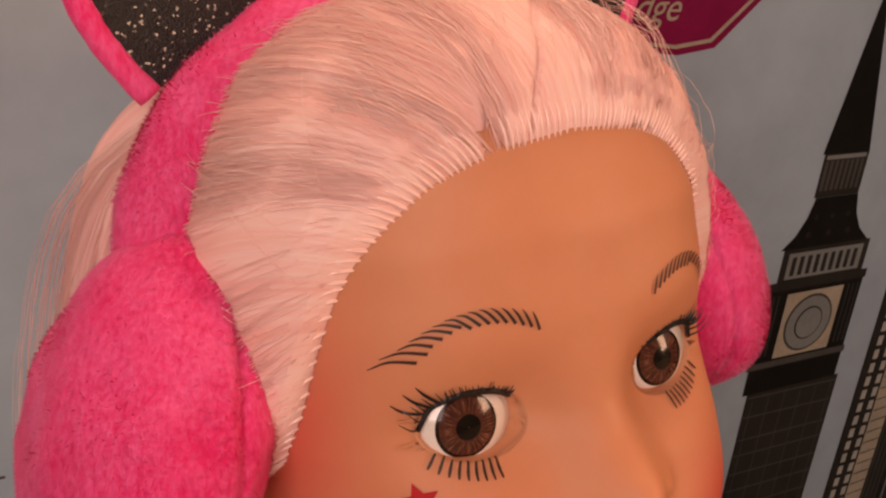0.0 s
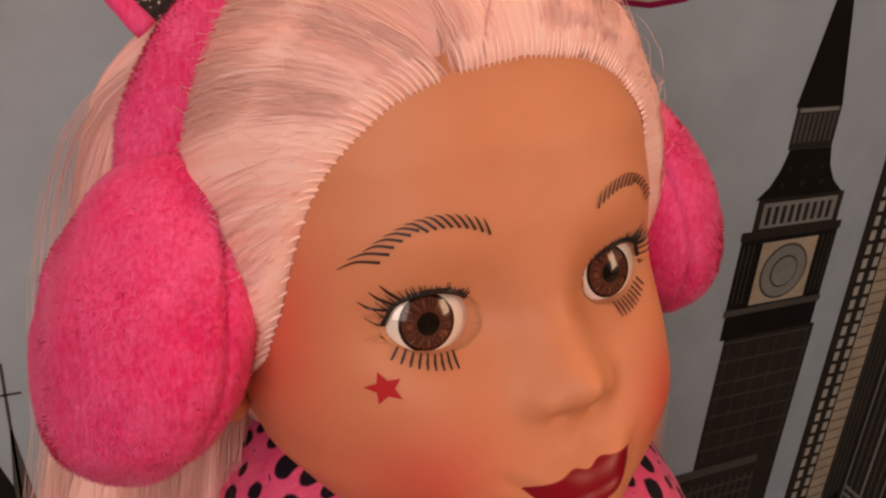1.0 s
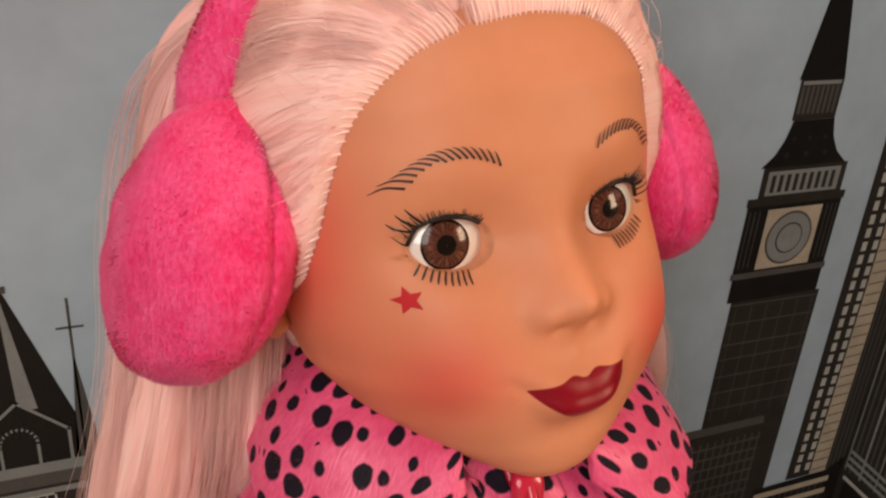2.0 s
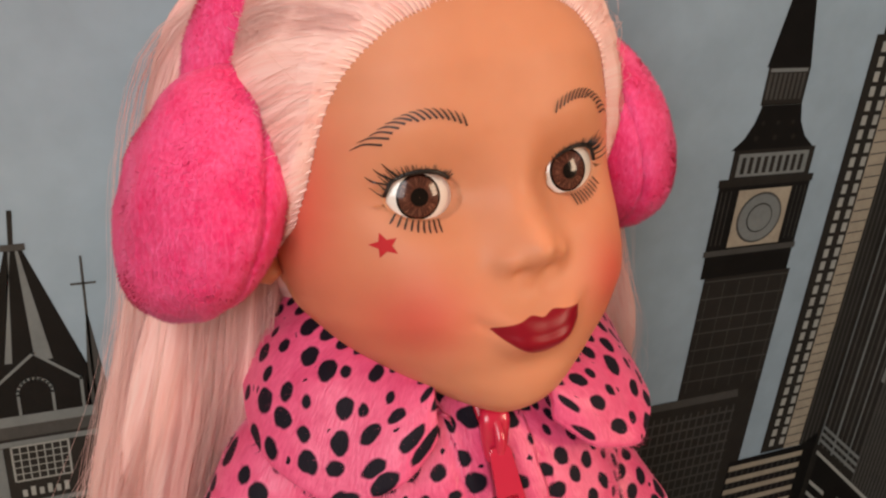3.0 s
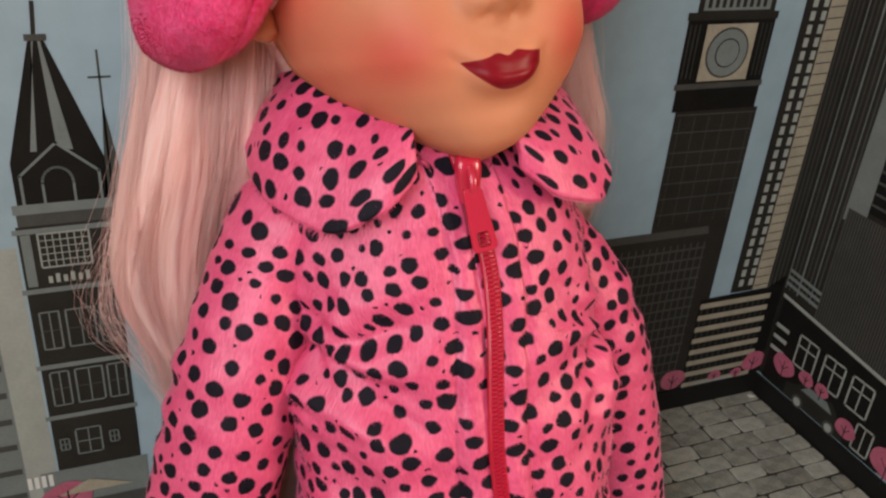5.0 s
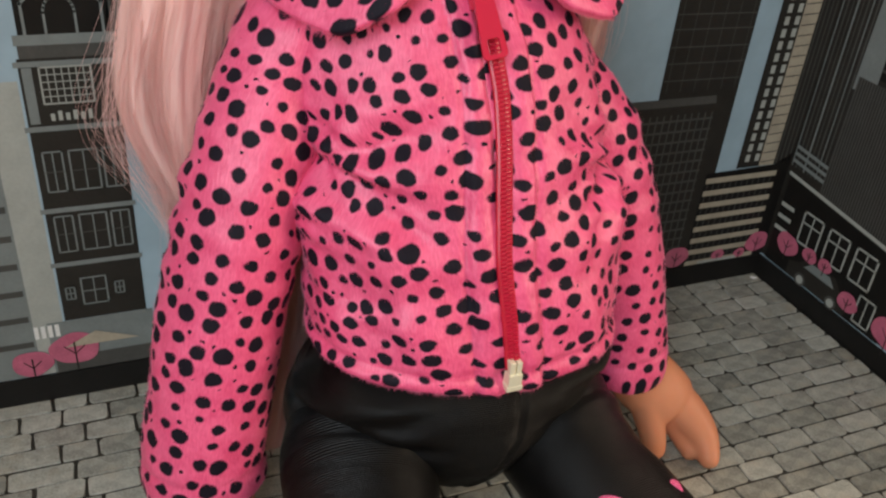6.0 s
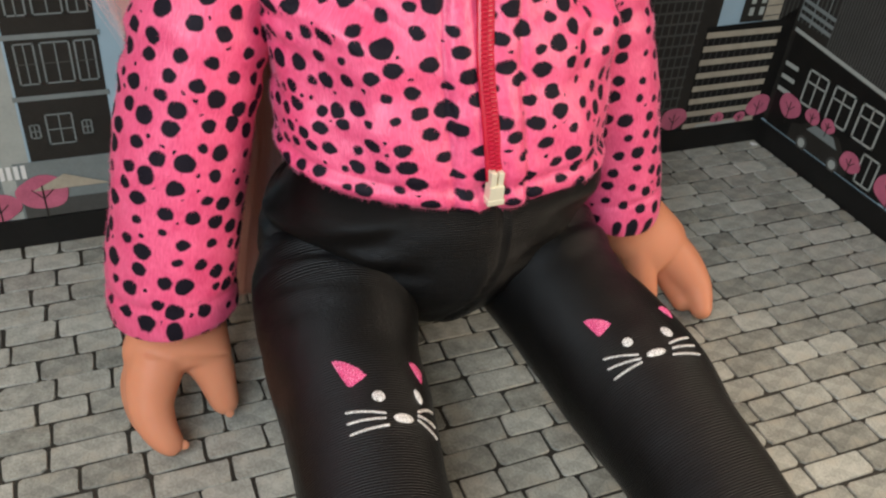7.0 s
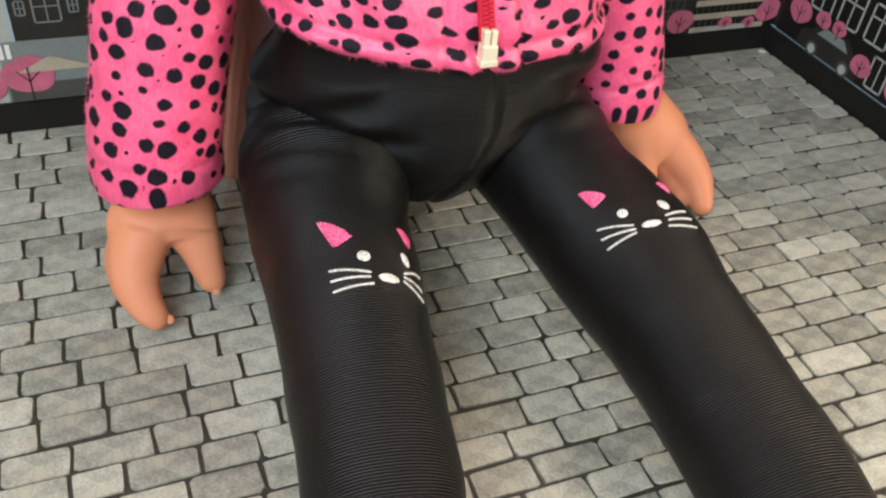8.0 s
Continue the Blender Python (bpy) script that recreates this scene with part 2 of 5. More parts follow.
class Pile:
    """Gathers pieces of geometry for one mesh."""

    def __init__(self):
        self.v, self.f, self.s, self.u, self.n = [], [], [], [], 0

    def add(self, verts, faces, slot=0, uv=None):
        verts = np.asarray(verts, dtype=float)
        self.v.append(verts)
        self.u.append(np.zeros((len(verts), 2)) if uv is None else np.asarray(uv))
        self.f += [tuple(i + self.n for i in f) for f in faces]
        self.s += [slot] * len(faces) if isinstance(slot, int) else list(slot)
        self.n += len(verts)

    def bulk(self, verts, faces, slot, uv):
        """As add, for large arrays."""
        self.v.append(verts)
        self.u.append(uv)
        self.f += list(map(tuple, (faces + self.n).tolist()))
        self.s += [slot] * len(faces)
        self.n += len(verts)

    def mesh(self, name, mats, smooth=True, uv=False, extra=None):
        return mesh_of(name, np.concatenate(self.v), self.f, mats, self.s, np.concatenate(self.u) if uv else None, smooth, extra)


def curve(xs, ys, at, soft=0.0):
    """Values between given ones, rounded off over a span of soft."""
    at = np.asarray(at, dtype=float)
    if not soft:
        return np.interp(at, xs, ys)
    k = np.linspace(-1, 1, 13)
    g = np.exp(-2.5 * k * k)
    return sum(wt * np.interp(at + soft * o, xs, ys) for o, wt in zip(k, g)) / g.sum()


def spline(points, count):
    """Catmull-Rom points through the given rows (any number of columns)."""
    p = np.asarray(points, dtype=float)
    p = np.vstack([2 * p[0] - p[1], p, 2 * p[-1] - p[-2]])
    t = np.linspace(0, len(p) - 3 - 1e-9, count)
    i = t.astype(int)
    t = (t - i)[:, None]
    a, b, c, d = p[i], p[i + 1], p[i + 2], p[i + 3]
    return 0.5 * (2 * b + (c - a) * t + (2 * a - 5 * b + 4 * c - d) * t * t + (3 * b - a - 3 * c + d) * t ** 3)


def grid_faces(rows, cols, flip=False):
    out = []
    for i in range(rows - 1):
        for j in range(cols - 1):
            q = (i * cols + j, i * cols + j + 1, (i + 1) * cols + j + 1, (i + 1) * cols + j)
            out.append(q[::-1] if flip else q)
    return out


def tube(rows, around=24, side=(1, 0, 0), steps=None, wrinkle=0.0, size=60.0, caps=True, power=2.0, begin=0.0):
    """A tube along rows of x, y, z, radius across, radius deep; side: the way its first axis points. Verts, faces, uv in metres."""
    rows = spline(rows, steps or len(rows) * 5)
    c, ru, rv = rows[:, :3], rows[:, 3], rows[:, 4]
    t = np.gradient(c, axis=0)
    t /= np.linalg.norm(t, axis=1)[:, None]
    u = np.asarray(side, dtype=float) - t * (t @ np.asarray(side, dtype=float))[:, None]
    u /= np.linalg.norm(u, axis=1)[:, None]
    v = np.cross(t, u)
    ang = begin + np.linspace(0, 2 * np.pi, around + 1)
    ca, sa = np.cos(ang), np.sin(ang)
    ca, sa = np.sign(ca) * np.abs(ca) ** (2 / power), np.sign(sa) * np.abs(sa) ** (2 / power)
    pts = c[:, None] + u[:, None] * (ru[:, None] * ca)[..., None] + v[:, None] * (rv[:, None] * sa)[..., None]
    length = np.concatenate([[0], np.cumsum(np.linalg.norm(np.diff(c, axis=0), axis=1))])
    uv = np.stack(np.broadcast_arrays((ang * ru.mean())[None, :], length[:, None]), -1)
    if wrinkle:
        for i in range(pts.shape[0]):
            for j in range(around):
                p = Vector(pts[i, j])
                d = (pts[i, j] - c[i]) / (np.linalg.norm(pts[i, j] - c[i]) + 1e-9)
                pts[i, j] += d * wrinkle * (noise.noise(p * size) + 0.5 * noise.noise(p * size * 2.3))
            pts[i, around] = pts[i, 0]
    n = around + 1
    faces = grid_faces(len(rows), n)
    verts = pts.reshape(-1, 3)
    uv = uv.reshape(-1, 2)
    if caps:
        k = len(verts)
        verts = np.vstack([verts, c[0], c[-1]])
        uv = np.vstack([uv, uv[0], uv[-1]])
        last = (len(rows) - 1) * n
        faces += [(j + 1, j, k) for j in range(around)] + [(last + j, last + j + 1, k + 1) for j in range(around)]
    return verts, faces, uv


def box(lo, hi):
    (a, b, c), (d, e, f) = lo, hi
    v = [(a, b, c), (d, b, c), (d, e, c), (a, e, c), (a, b, f), (d, b, f), (d, e, f), (a, e, f)]
    return v, [(3, 2, 1, 0), (4, 5, 6, 7), (0, 1, 5, 4), (1, 2, 6, 5), (2, 3, 7, 6), (3, 0, 4, 7)]


def softened(ob, width, segments=2):
    m = ob.modifiers.new("bevel", "BEVEL")
    m.width, m.segments, m.limit_method = width, segments, "ANGLE"
    return ob


def structure(name, lo, hi, mat, label, parent=None):
    v, f = box(lo, hi)
    ob = new(name, mesh_of(name, v, f, mat, smooth=False))
    ob.parent = parent
    return tagged(ob, label, kind="structure")

# ---- unseen room, added round the display to bounce the light ----
BACK, RIGHT = 0.262, 0.199
structure("floor", (-0.67, -2.6, -0.03), (2.0, 1.7, -0.012), CARPET, "unseen beige carpet floor added round the display to bounce light")
structure("ceiling", (-0.67, -2.6, 2.2), (2.0, 1.7, 2.25), WHITE, "unseen white ceiling added over the display to bounce light")
structure("wall_north", (-0.67, 1.7, -0.03), (2.0, 1.75, 2.25), PLASTER, "unseen cream wall added round the display to bounce light")
structure("wall_south", (-0.67, -2.65, -0.03), (2.0, -2.6, 2.25), PLASTER, "unseen cream wall added round the display to bounce light")
west = Pile()
for lo, hi in (((-0.67, -2.65, -0.03), (-0.62, -0.87, 2.25)), ((-0.67, -0.17, -0.03), (-0.62, 1.75, 2.25)),
               ((-0.67, -0.87, -0.03), (-0.62, -0.17, 0.35)), ((-0.67, -0.87, 1.09), (-0.62, -0.17, 2.25))):
    west.add(*box(lo, hi))
tagged(new("wall_west", west.mesh("wall_west", PLASTER, smooth=False)), "unseen cream wall with a window opening, added to bounce light", kind="structure")
window_w = tagged(new("window_2"), "white framed window with cool daylight behind it", kind="structure")
sash = Pile()
for lo, hi in (((-0.66, -0.87, 0.35), (-0.62, -0.83, 1.09)), ((-0.66, -0.21, 0.35), (-0.62, -0.17, 1.09)),
               ((-0.66, -0.83, 0.35), (-0.62, -0.21, 0.39)), ((-0.66, -0.83, 1.05), (-0.62, -0.21, 1.09))):
    sash.add(*box(lo, hi))
part("window_frame", sash.mesh("window_frame", WHITE, smooth=False), window_w)
east = Pile()
for lo, hi in (((2.0, -2.65, -0.03), (2.05, -1.9, 2.25)), ((2.0, -1.1, -0.03), (2.05, 1.75, 2.25)),
               ((2.0, -1.9, -0.03), (2.05, -1.1, 0.4)), ((2.0, -1.9, 1.6), (2.05, -1.1, 2.25))):
    east.add(*box(lo, hi))
tagged(new("wall_east", east.mesh("wall_east", PLASTER, smooth=False)), "unseen cream wall with a window opening, added to bounce light", kind="structure")
window = tagged(new("window_1"), "white framed window with daylight behind it", kind="structure")
sash = Pile()
for lo, hi in (((2.0, -1.9, 0.4), (2.04, -1.85, 1.6)), ((2.0, -1.15, 0.4), (2.04, -1.1, 1.6)),
               ((2.0, -1.85, 0.4), (2.04, -1.15, 0.45)), ((2.0, -1.85, 1.55), (2.04, -1.15, 1.6))):
    sash.add(*box(lo, hi))
part("window_frame", sash.mesh("window_frame", WHITE, smooth=False), window)
# made-up housing for the added overhead light, never in view
overhead_panel = thing("overhead_panel", (0.35, 1.1, 2.2), "white square panel of the added overhead light, out of view", "lamp")
v, f = box((-0.53, -0.53, -0.025), (0.53, 0.53, 0.0))
part("base", mesh_of("base", v, f, WHITE, smooth=False), overhead_panel)

# ---- the printed display: floor board and two panels ----
board = structure("floor_display", (-0.34, -0.32, -0.012), (RIGHT, BACK, -0.0008), JOINT, "printed cobblestone floor of the display")
wall_back = structure("wall_back", (-0.34, BACK, -0.012), (RIGHT + 0.006, BACK + 0.006, 0.42), SKY, "display panel printed with a grey city skyline")
wall_side = structure("wall_side", (RIGHT, 0.03, -0.012), (RIGHT + 0.006, BACK, 0.42), SKY, "display panel printed with dark city buildings")


class Print:
    """Flat printed shapes on a panel; each level lies a hair above the one below."""

    def __init__(self, at):
        self.at, self.pile, self.mats = at, Pile(), []

    def poly(self, points, mat, level=1):
        if mat not in self.mats:
            self.mats.append(mat)
        up = 0.00012 * level
        self.pile.add([self.at(a, b, up) for a, b in points], [tuple(range(len(points)))], self.mats.index(mat))

    def rect(self, a, b, c, d, mat, level=1):
        self.poly([(a, b), (c, b), (c, d), (a, d)], mat, level)

    def outline(self, points, width, mat, level=2, closed=True):
        n = len(points)
        for i in range(n if closed else n - 1):
            (a, b), (c, d) = points[i], points[(i + 1) % n]
            k = math.hypot(c - a, d - b) or 1e-9
            e, f = (c - a) / k * width / 2, (d - b) / k * width / 2
            self.poly([(a - e + f, b - f - e), (c + e + f, d + f - e), (c + e - f, d + f + e), (a - e - f, b - f + e)], mat, level)

    def border(self, a, b, c, d, width, mat, level=2):
        self.outline([(a, b), (c, b), (c, d), (a, d)], width, mat, level)

    def disc(self, a, b, r, mat, level=2, tall=1.0, wobble=0.0):
        pts = []
        for k in range(28):
            t = k / 28 * 2 * math.pi
            q = r * (1 + wobble * math.sin(3 * t + a * 900) + wobble * 0.6 * math.sin(5 * t + b * 700))
            pts.append((a + q * math.cos(t), b + q * tall * math.sin(t)))
        self.poly(pts, mat, level)

    def done(self, name, parent, label=""):
        ob = part(name, self.pile.mesh(name, self.mats, smooth=False), parent, label)
        return ob


def on_back():
    return Print(lambda a, b, up: (a, BACK - up, b))


def on_side():
    return Print(lambda a, b, up: (RIGHT - up, a, b))


def tree(p, a, b, r, level=8, tall=0.8):
    p.disc(a, b, r, ROSE, level, tall, 0.04)
    p.outline([(a, b - 1.2 * r), (a, b + 0.3 * r)], 0.0007, DARK, level + 1, closed=False)
    p.outline([(a - 0.4 * r, b + 0.15 * r), (a, b - 0.3 * r), (a + 0.4 * r, b + 0.1 * r)], 0.0005, DARK, level + 1, closed=False)


# church tower
p = on_back()
p.outline([(-0.1765, 0.231), (-0.1755, 0.243)], 0.0014, DARK, 2, closed=False)
p.rect(-0.1795, 0.2302, -0.1725, 0.2325, GREY, 3)
p.poly([(-0.1785, 0.2305), (-0.1735, 0.2305), (-0.1585, 0.186), (-0.1585, 0.169), (-0.1905, 0.169), (-0.1905, 0.186)], BLACK, 1)
for a, b in ((-0.0008, -0.006), (0.0006, 0.003)):
    p.poly([(-0.176 + a, 0.23), (-0.1758 + a * 2, 0.23), (-0.1758 + b + 0.004 * (1 if b > 0 else 0.2), 0.190), (-0.176 + b - 0.0012, 0.190)], MID, 2)
p.poly([(-0.1885, 0.1695), (-0.1885, 0.1815), (-0.1745, 0.1935), (-0.1605, 0.1815), (-0.1605, 0.1695)], BLACK, 3)
p.outline([(-0.188, 0.17), (-0.188, 0.181), (-0.1745, 0.193), (-0.161, 0.181), (-0.161, 0.17)], 0.001, MID, 4, closed=False)
p.outline([(-0.1808, 0.17)] + [(-0.1755 - 0.0053 * math.cos(t), 0.1775 + 0.006 * math.sin(t)) for t in np.linspace(0, math.pi, 12)] + [(-0.1702, 0.17)], 0.0009, MID, 4, closed=False)
p.rect(-0.1925, 0.1655, -0.1575, 0.1695, MID, 4)
p.rect(-0.1915, 0.1605, -0.158, 0.1655, GREY, 3)
p.rect(-0.1925, 0.0415, -0.1585, 0.1605, DARK, 2)
p.rect(-0.2, 0.014, -0.156, 0.0415, MID, 3)
for b in (0.1595, 0.1335, 0.0975, 0.0715):
    p.rect(-0.194, b - 0.0022, -0.1575, b, MID, 5)
p.rect(-0.1915, 0.1345, -0.188, 0.157, MID, 4)
p.border(-0.1855, 0.1425, -0.1675, 0.157, 0.0007, PALE, 5)
for k in range(1, 7):
    p.outline([(-0.1855 + 0.018 * k / 7, 0.1425), (-0.1855 + 0.018 * k / 7, 0.157)], 0.0004, PALE, 5, closed=False)
for k in range(1, 5):
    p.outline([(-0.1855, 0.1425 + 0.0145 * k / 5), (-0.1675, 0.1425 + 0.0145 * k / 5)], 0.0004, PALE, 5, closed=False)
for k in range(6):
    p.rect(-0.184 + 0.0027 * k, 0.1355, -0.1825 + 0.0027 * k, 0.1385 + 0.001 * (k % 2), PALE, 5)
for low, high in ((0.105, 0.1225), (0.0765, 0.0935)):
    for a, c in ((-0.1895, -0.1825), (-0.180, -0.1695), (-0.1675, -0.1605)):
        p.border(a, low, c, high, 0.0007, MID, 5)
        p.outline([((a + c) / 2, low), ((a + c) / 2, high)], 0.0005, MID, 5, closed=False)
        p.outline([(a, (low + high) / 2), (c, (low + high) / 2)], 0.0005, GREY, 5, closed=False)
for a, c, low, high in ((-0.1835, -0.1735, 0.049, 0.0625), (-0.190, -0.1865, 0.0525, 0.0585), (-0.170, -0.1665, 0.0525, 0.0585)):
    p.border(a, low, c, high, 0.0007, MID, 5)
    p.outline([((a + c) / 2, low), ((a + c) / 2, high)], 0.0005, MID, 5, closed=False)
    p.outline([(a, (low + high) / 2), (c, (low + high) / 2)], 0.0005, MID, 5, closed=False)
p.poly([(-0.1945, 0.0275), (-0.181, 0.0345), (-0.163, 0.0275)], CREAM, 9)
p.done("printed_church", wall_back, "printed dark church tower with a striped spire")
p = on_back()
p.rect(-0.33, 0.014, -0.2055, 0.178, MID, 1)
p.rect(-0.2055, 0.014, -0.1935, 0.152, PALE, 1)
for k in range(9):
    p.rect(-0.33, 0.03 + 0.0135 * k, -0.2065, 0.033 + 0.0135 * k, GREY, 2)
for k in range(4):
    p.rect(-0.2055 + 0.0028 * k, 0.034, -0.2037 + 0.0028 * k, 0.0405, WHITE, 5)
p.done("printed_terrace", wall_back)
p = on_back()
p.outline([(-0.157, 0.165), (-0.157, 0.226)], 0.0008, GREY, 1, closed=False)
p.outline([(-0.1605, 0.2165), (-0.1535, 0.2165)], 0.0008, GREY, 1, closed=False)
p.poly([(-0.1573, 0.205), (-0.1567, 0.205), (-0.148, 0.14), (-0.162, 0.14)], GREY, 1)
p.done("printed_cross_spire", wall_back)
p = on_back()
for a, b, r in ((-0.2085, 0.0215, 0.0085), (-0.1905, 0.0265, 0.0105)):
    tree(p, a, b, r)
p.rect(-0.199, 0.0142, -0.155, 0.0225, GREY, 7)
p.done("printed_trees", wall_back, "printed round pink trees")

# clock tower
p = on_back()
p.poly([(0.1155, 0.338), (0.1165, 0.338), (0.1285, 0.2815), (0.1055, 0.2815)], BLACK, 1)
p.rect(0.1065, 0.2655, 0.1285, 0.2815, DARK, 1)
p.rect(0.1078, 0.2795, 0.1272, 0.281, MID, 2)
for k in range(8):
    p.rect(0.1078 + 0.0025 * k, 0.268, 0.1092 + 0.0025 * k, 0.279, GREY, 2)
p.poly([(0.1075, 0.2655), (0.1285, 0.2655), (0.1305, 0.258), (0.1345, 0.2515), (0.1405, 0.2465), (0.0965, 0.2465), (0.102, 0.2515), (0.1055, 0.258)], BLACK, 2)
for a in (0.108, 0.118, 0.128):
    p.disc(a, 0.2515, 0.0012, DARK, 3)
    p.disc(a + 0.002 * (0.118 - a) / 0.01, 0.258, 0.001, DARK, 3)
p.rect(0.0985, 0.2335, 0.1425, 0.2465, DARK, 1)
p.rect(0.1015, 0.2345, 0.1395, 0.2448, MID, 2)
for k in range(9):
    p.rect(0.1035 + 0.0039 * k, 0.2358, 0.1056 + 0.0039 * k, 0.2432, DARK, 3)
p.rect(0.0935, 0.2302, 0.1452, 0.2338, DARK, 4)
p.rect(0.0945, 0.2, 0.1445, 0.2305, BLACK, 2)
for a in (0.0965, 0.099, 0.1015, 0.1375, 0.140, 0.1425):
    p.outline([(a, 0.203), (a, 0.228)], 0.0004, GREY, 3, closed=False)
p.rect(0.1055, 0.2012, 0.1345, 0.2283, CREAM, 4)
p.disc(0.1198, 0.2146, 0.0122, GREY, 5)
p.disc(0.1198, 0.2146, 0.0112, MID, 6)
p.disc(0.1198, 0.2146, 0.0070, DARK, 7)
p.disc(0.1198, 0.2146, 0.0064, MID, 8)
p.rect(0.0935, 0.1975, 0.1452, 0.2003, GREY, 4)
p.rect(0.095, 0.1865, 0.1442, 0.1975, BLACK, 3)
p.rect(0.0975, 0.014, 0.1465, 0.1865, DARK, 2)
for k, b in enumerate((0.184, 0.175, 0.1645, 0.157, 0.148, 0.1395, 0.1305)):
    p.outline([(0.0985, b + 0.0008), (0.1455, b)], 0.0006, GREY, 3, closed=False)
for k in range(6):
    p.outline([(0.101 + 0.0085 * k, 0.125), (0.101 + 0.0085 * k, 0.183)], 0.00035, GREY, 3, closed=False)
p.done("printed_clock_tower", wall_back, "printed dark clock tower with a pale dial")

p = on_back()
p.rect(0.04, 0.014, 0.1345, 0.117, DARK, 4)
p.poly([(0.04, 0.117), (0.1345, 0.117), (0.1335, 0.1215), (0.04, 0.1215)], GREY, 5)
for k in range(15):
    p.outline([(0.04, 0.022 + 0.0062 * k), (0.134, 0.022 + 0.0062 * k)], 0.0012, GREY, 5, closed=False)
for k in range(22):
    p.outline([(0.043 + 0.0043 * k, 0.016), (0.043 + 0.0043 * k, 0.112)], 0.0009, GREY, 6, closed=False)
p.done("printed_office_block", wall_back)
p = on_back()
p.poly([(0.1405, 0.014), (0.1405, 0.0745), (0.1875, 0.0755), (0.199, 0.082), (0.199, 0.014)], BLACK, 4)
for k in range(8):
    b = 0.0715 - 0.0078 * k
    p.rect(0.1412, b - 0.0034, 0.1905, b, CREAM, 6)
for k in range(12):
    p.outline([(0.143 + 0.004 * k, 0.016), (0.143 + 0.004 * k, 0.07)], 0.0006, GREY, 5, closed=False)
p.done("printed_banded_block", wall_back, "printed block with pale storey bands")
p = on_back()
p.rect(0.1605, 0.0755, 0.199, 0.2945, DARK, 2)
p.rect(0.164, 0.2945, 0.1662, 0.301, BLACK, 2)
p.rect(0.1705, 0.2945, 0.1726, 0.2995, BLACK, 2)
for k in range(33):
    for a in (0.1625, 0.1692):
        p.rect(a + 0.0026, 0.079 + 0.0065 * k, a + 0.0056, 0.0835 + 0.0065 * k, PALE, 3)
p.rect(0.176, 0.0755, 0.1865, 0.29, CREAM, 3)
for k in range(38):
    p.outline([(0.1768, 0.078 + 0.0056 * k), (0.1858, 0.0785 + 0.0056 * k)], 0.0006, GREY, 4, closed=False)
for k in range(4):
    p.outline([(0.188 + 0.003 * k, 0.076), (0.188 + 0.003 * k, 0.29)], 0.0008, GREY, 4, closed=False)
p.done("printed_tower_block", wall_back, "printed tall tower with a chequered edge")
p = on_back()
for a, b, r in ((0.1335, 0.0215, 0.0085), (0.1915, 0.0235, 0.0085), (0.164, 0.0185, 0.0045), (0.18, 0.0175, 0.004)):
    tree(p, a, b, r)
p.rect(0.15, 0.0142, 0.178, 0.016, PALE, 9)
p.done("printed_trees", wall_back, "printed round pink trees")

# street sign
p = on_back()
sign = [(-0.03, 0.3225), (0.034, 0.3165), (0.0475, 0.3185), (0.0665, 0.3365), (0.0665, 0.368), (-0.03, 0.368)]
p.poly(sign, MAROON, 1)
p.poly([(0.008 + (a - 0.008) * 0.96, 0.343 + (b - 0.343) * 0.93) for a, b in sign], CREAM, 2)
p.poly([(0.008 + (a - 0.008) * 0.935, 0.343 + (b - 0.343) * 0.885) for a, b in sign], MAROON, 3)
sign_ob = p.done("printed_sign", wall_back, "printed magenta sign with a cream border")
words = bpy.data.curves.new("lettering", "FONT")
words.body, words.size, words.extrude, words.align_x, words.shear = "dge", 0.0115, 0.00006, "RIGHT", 0.3
letters = new("lettering", words)
letters.matrix_world = Matrix.Translation((0.0315, BACK - 0.0006, 0.3265)) @ pose(0, 0, 0, 90, 0, 0)
bpy.context.view_layer.update()
flat = bpy.data.meshes.new_from_object(letters.evaluated_get(bpy.context.evaluated_depsgraph_get()))
flat.transform(letters.matrix_world)
bpy.data.objects.remove(letters)
flat.materials.clear()
flat.materials.append(CREAM)
part("lettering", flat, sign_ob, "cream script letters")

# side panel
p = on_side()
p.rect(0.03, 0.014, BACK, 0.33, DARK, 1)
for k in range(9):
    a = 0.2595 - 0.0031 * k
    p.outline([(a, 0.075), (a, 0.33)], 0.0007 + 0.0004 * (k % 2), GREY if k % 3 else MID, 2, closed=False)
p.done("printed_striped_tower", wall_side)
p = on_side()
p.poly([(0.2365, 0.13), (0.2335, 0.33), (0.224, 0.33), (0.2225, 0.133)], MID, 3)
p.rect(0.1, 0.14, 0.222, 0.33, BLACK, 3)
for k in range(30):
    p.outline([(0.12, 0.145 + 0.006 * k), (0.2215, 0.145 + 0.006 * k)], 0.0014, GREY, 4, closed=False)
p.rect(0.172, 0.062, 0.2345, 0.1375, GREY, 5)
for k in range(34):
    p.outline([(0.1735 + 0.0018 * k, 0.063), (0.1735 + 0.0018 * k, 0.137)], 0.0006, DARK, 6, closed=False)
p.rect(0.04, 0.03, 0.1715, 0.14, BLACK, 4)
for k in range(20):
    p.outline([(0.05, 0.04 + 0.005 * k), (0.1705, 0.04 + 0.005 * k)], 0.0012, GREY, 5, closed=False)
p.done("printed_ribbed_block", wall_side)
p = on_side()
p.poly([(0.2575, 0.014), (0.2575, 0.069), (0.168, 0.0605), (0.168, 0.014)], BLACK, 7)
p.outline([(0.2575, 0.0705), (0.168, 0.0625)], 0.0022, PALE, 8, closed=False)
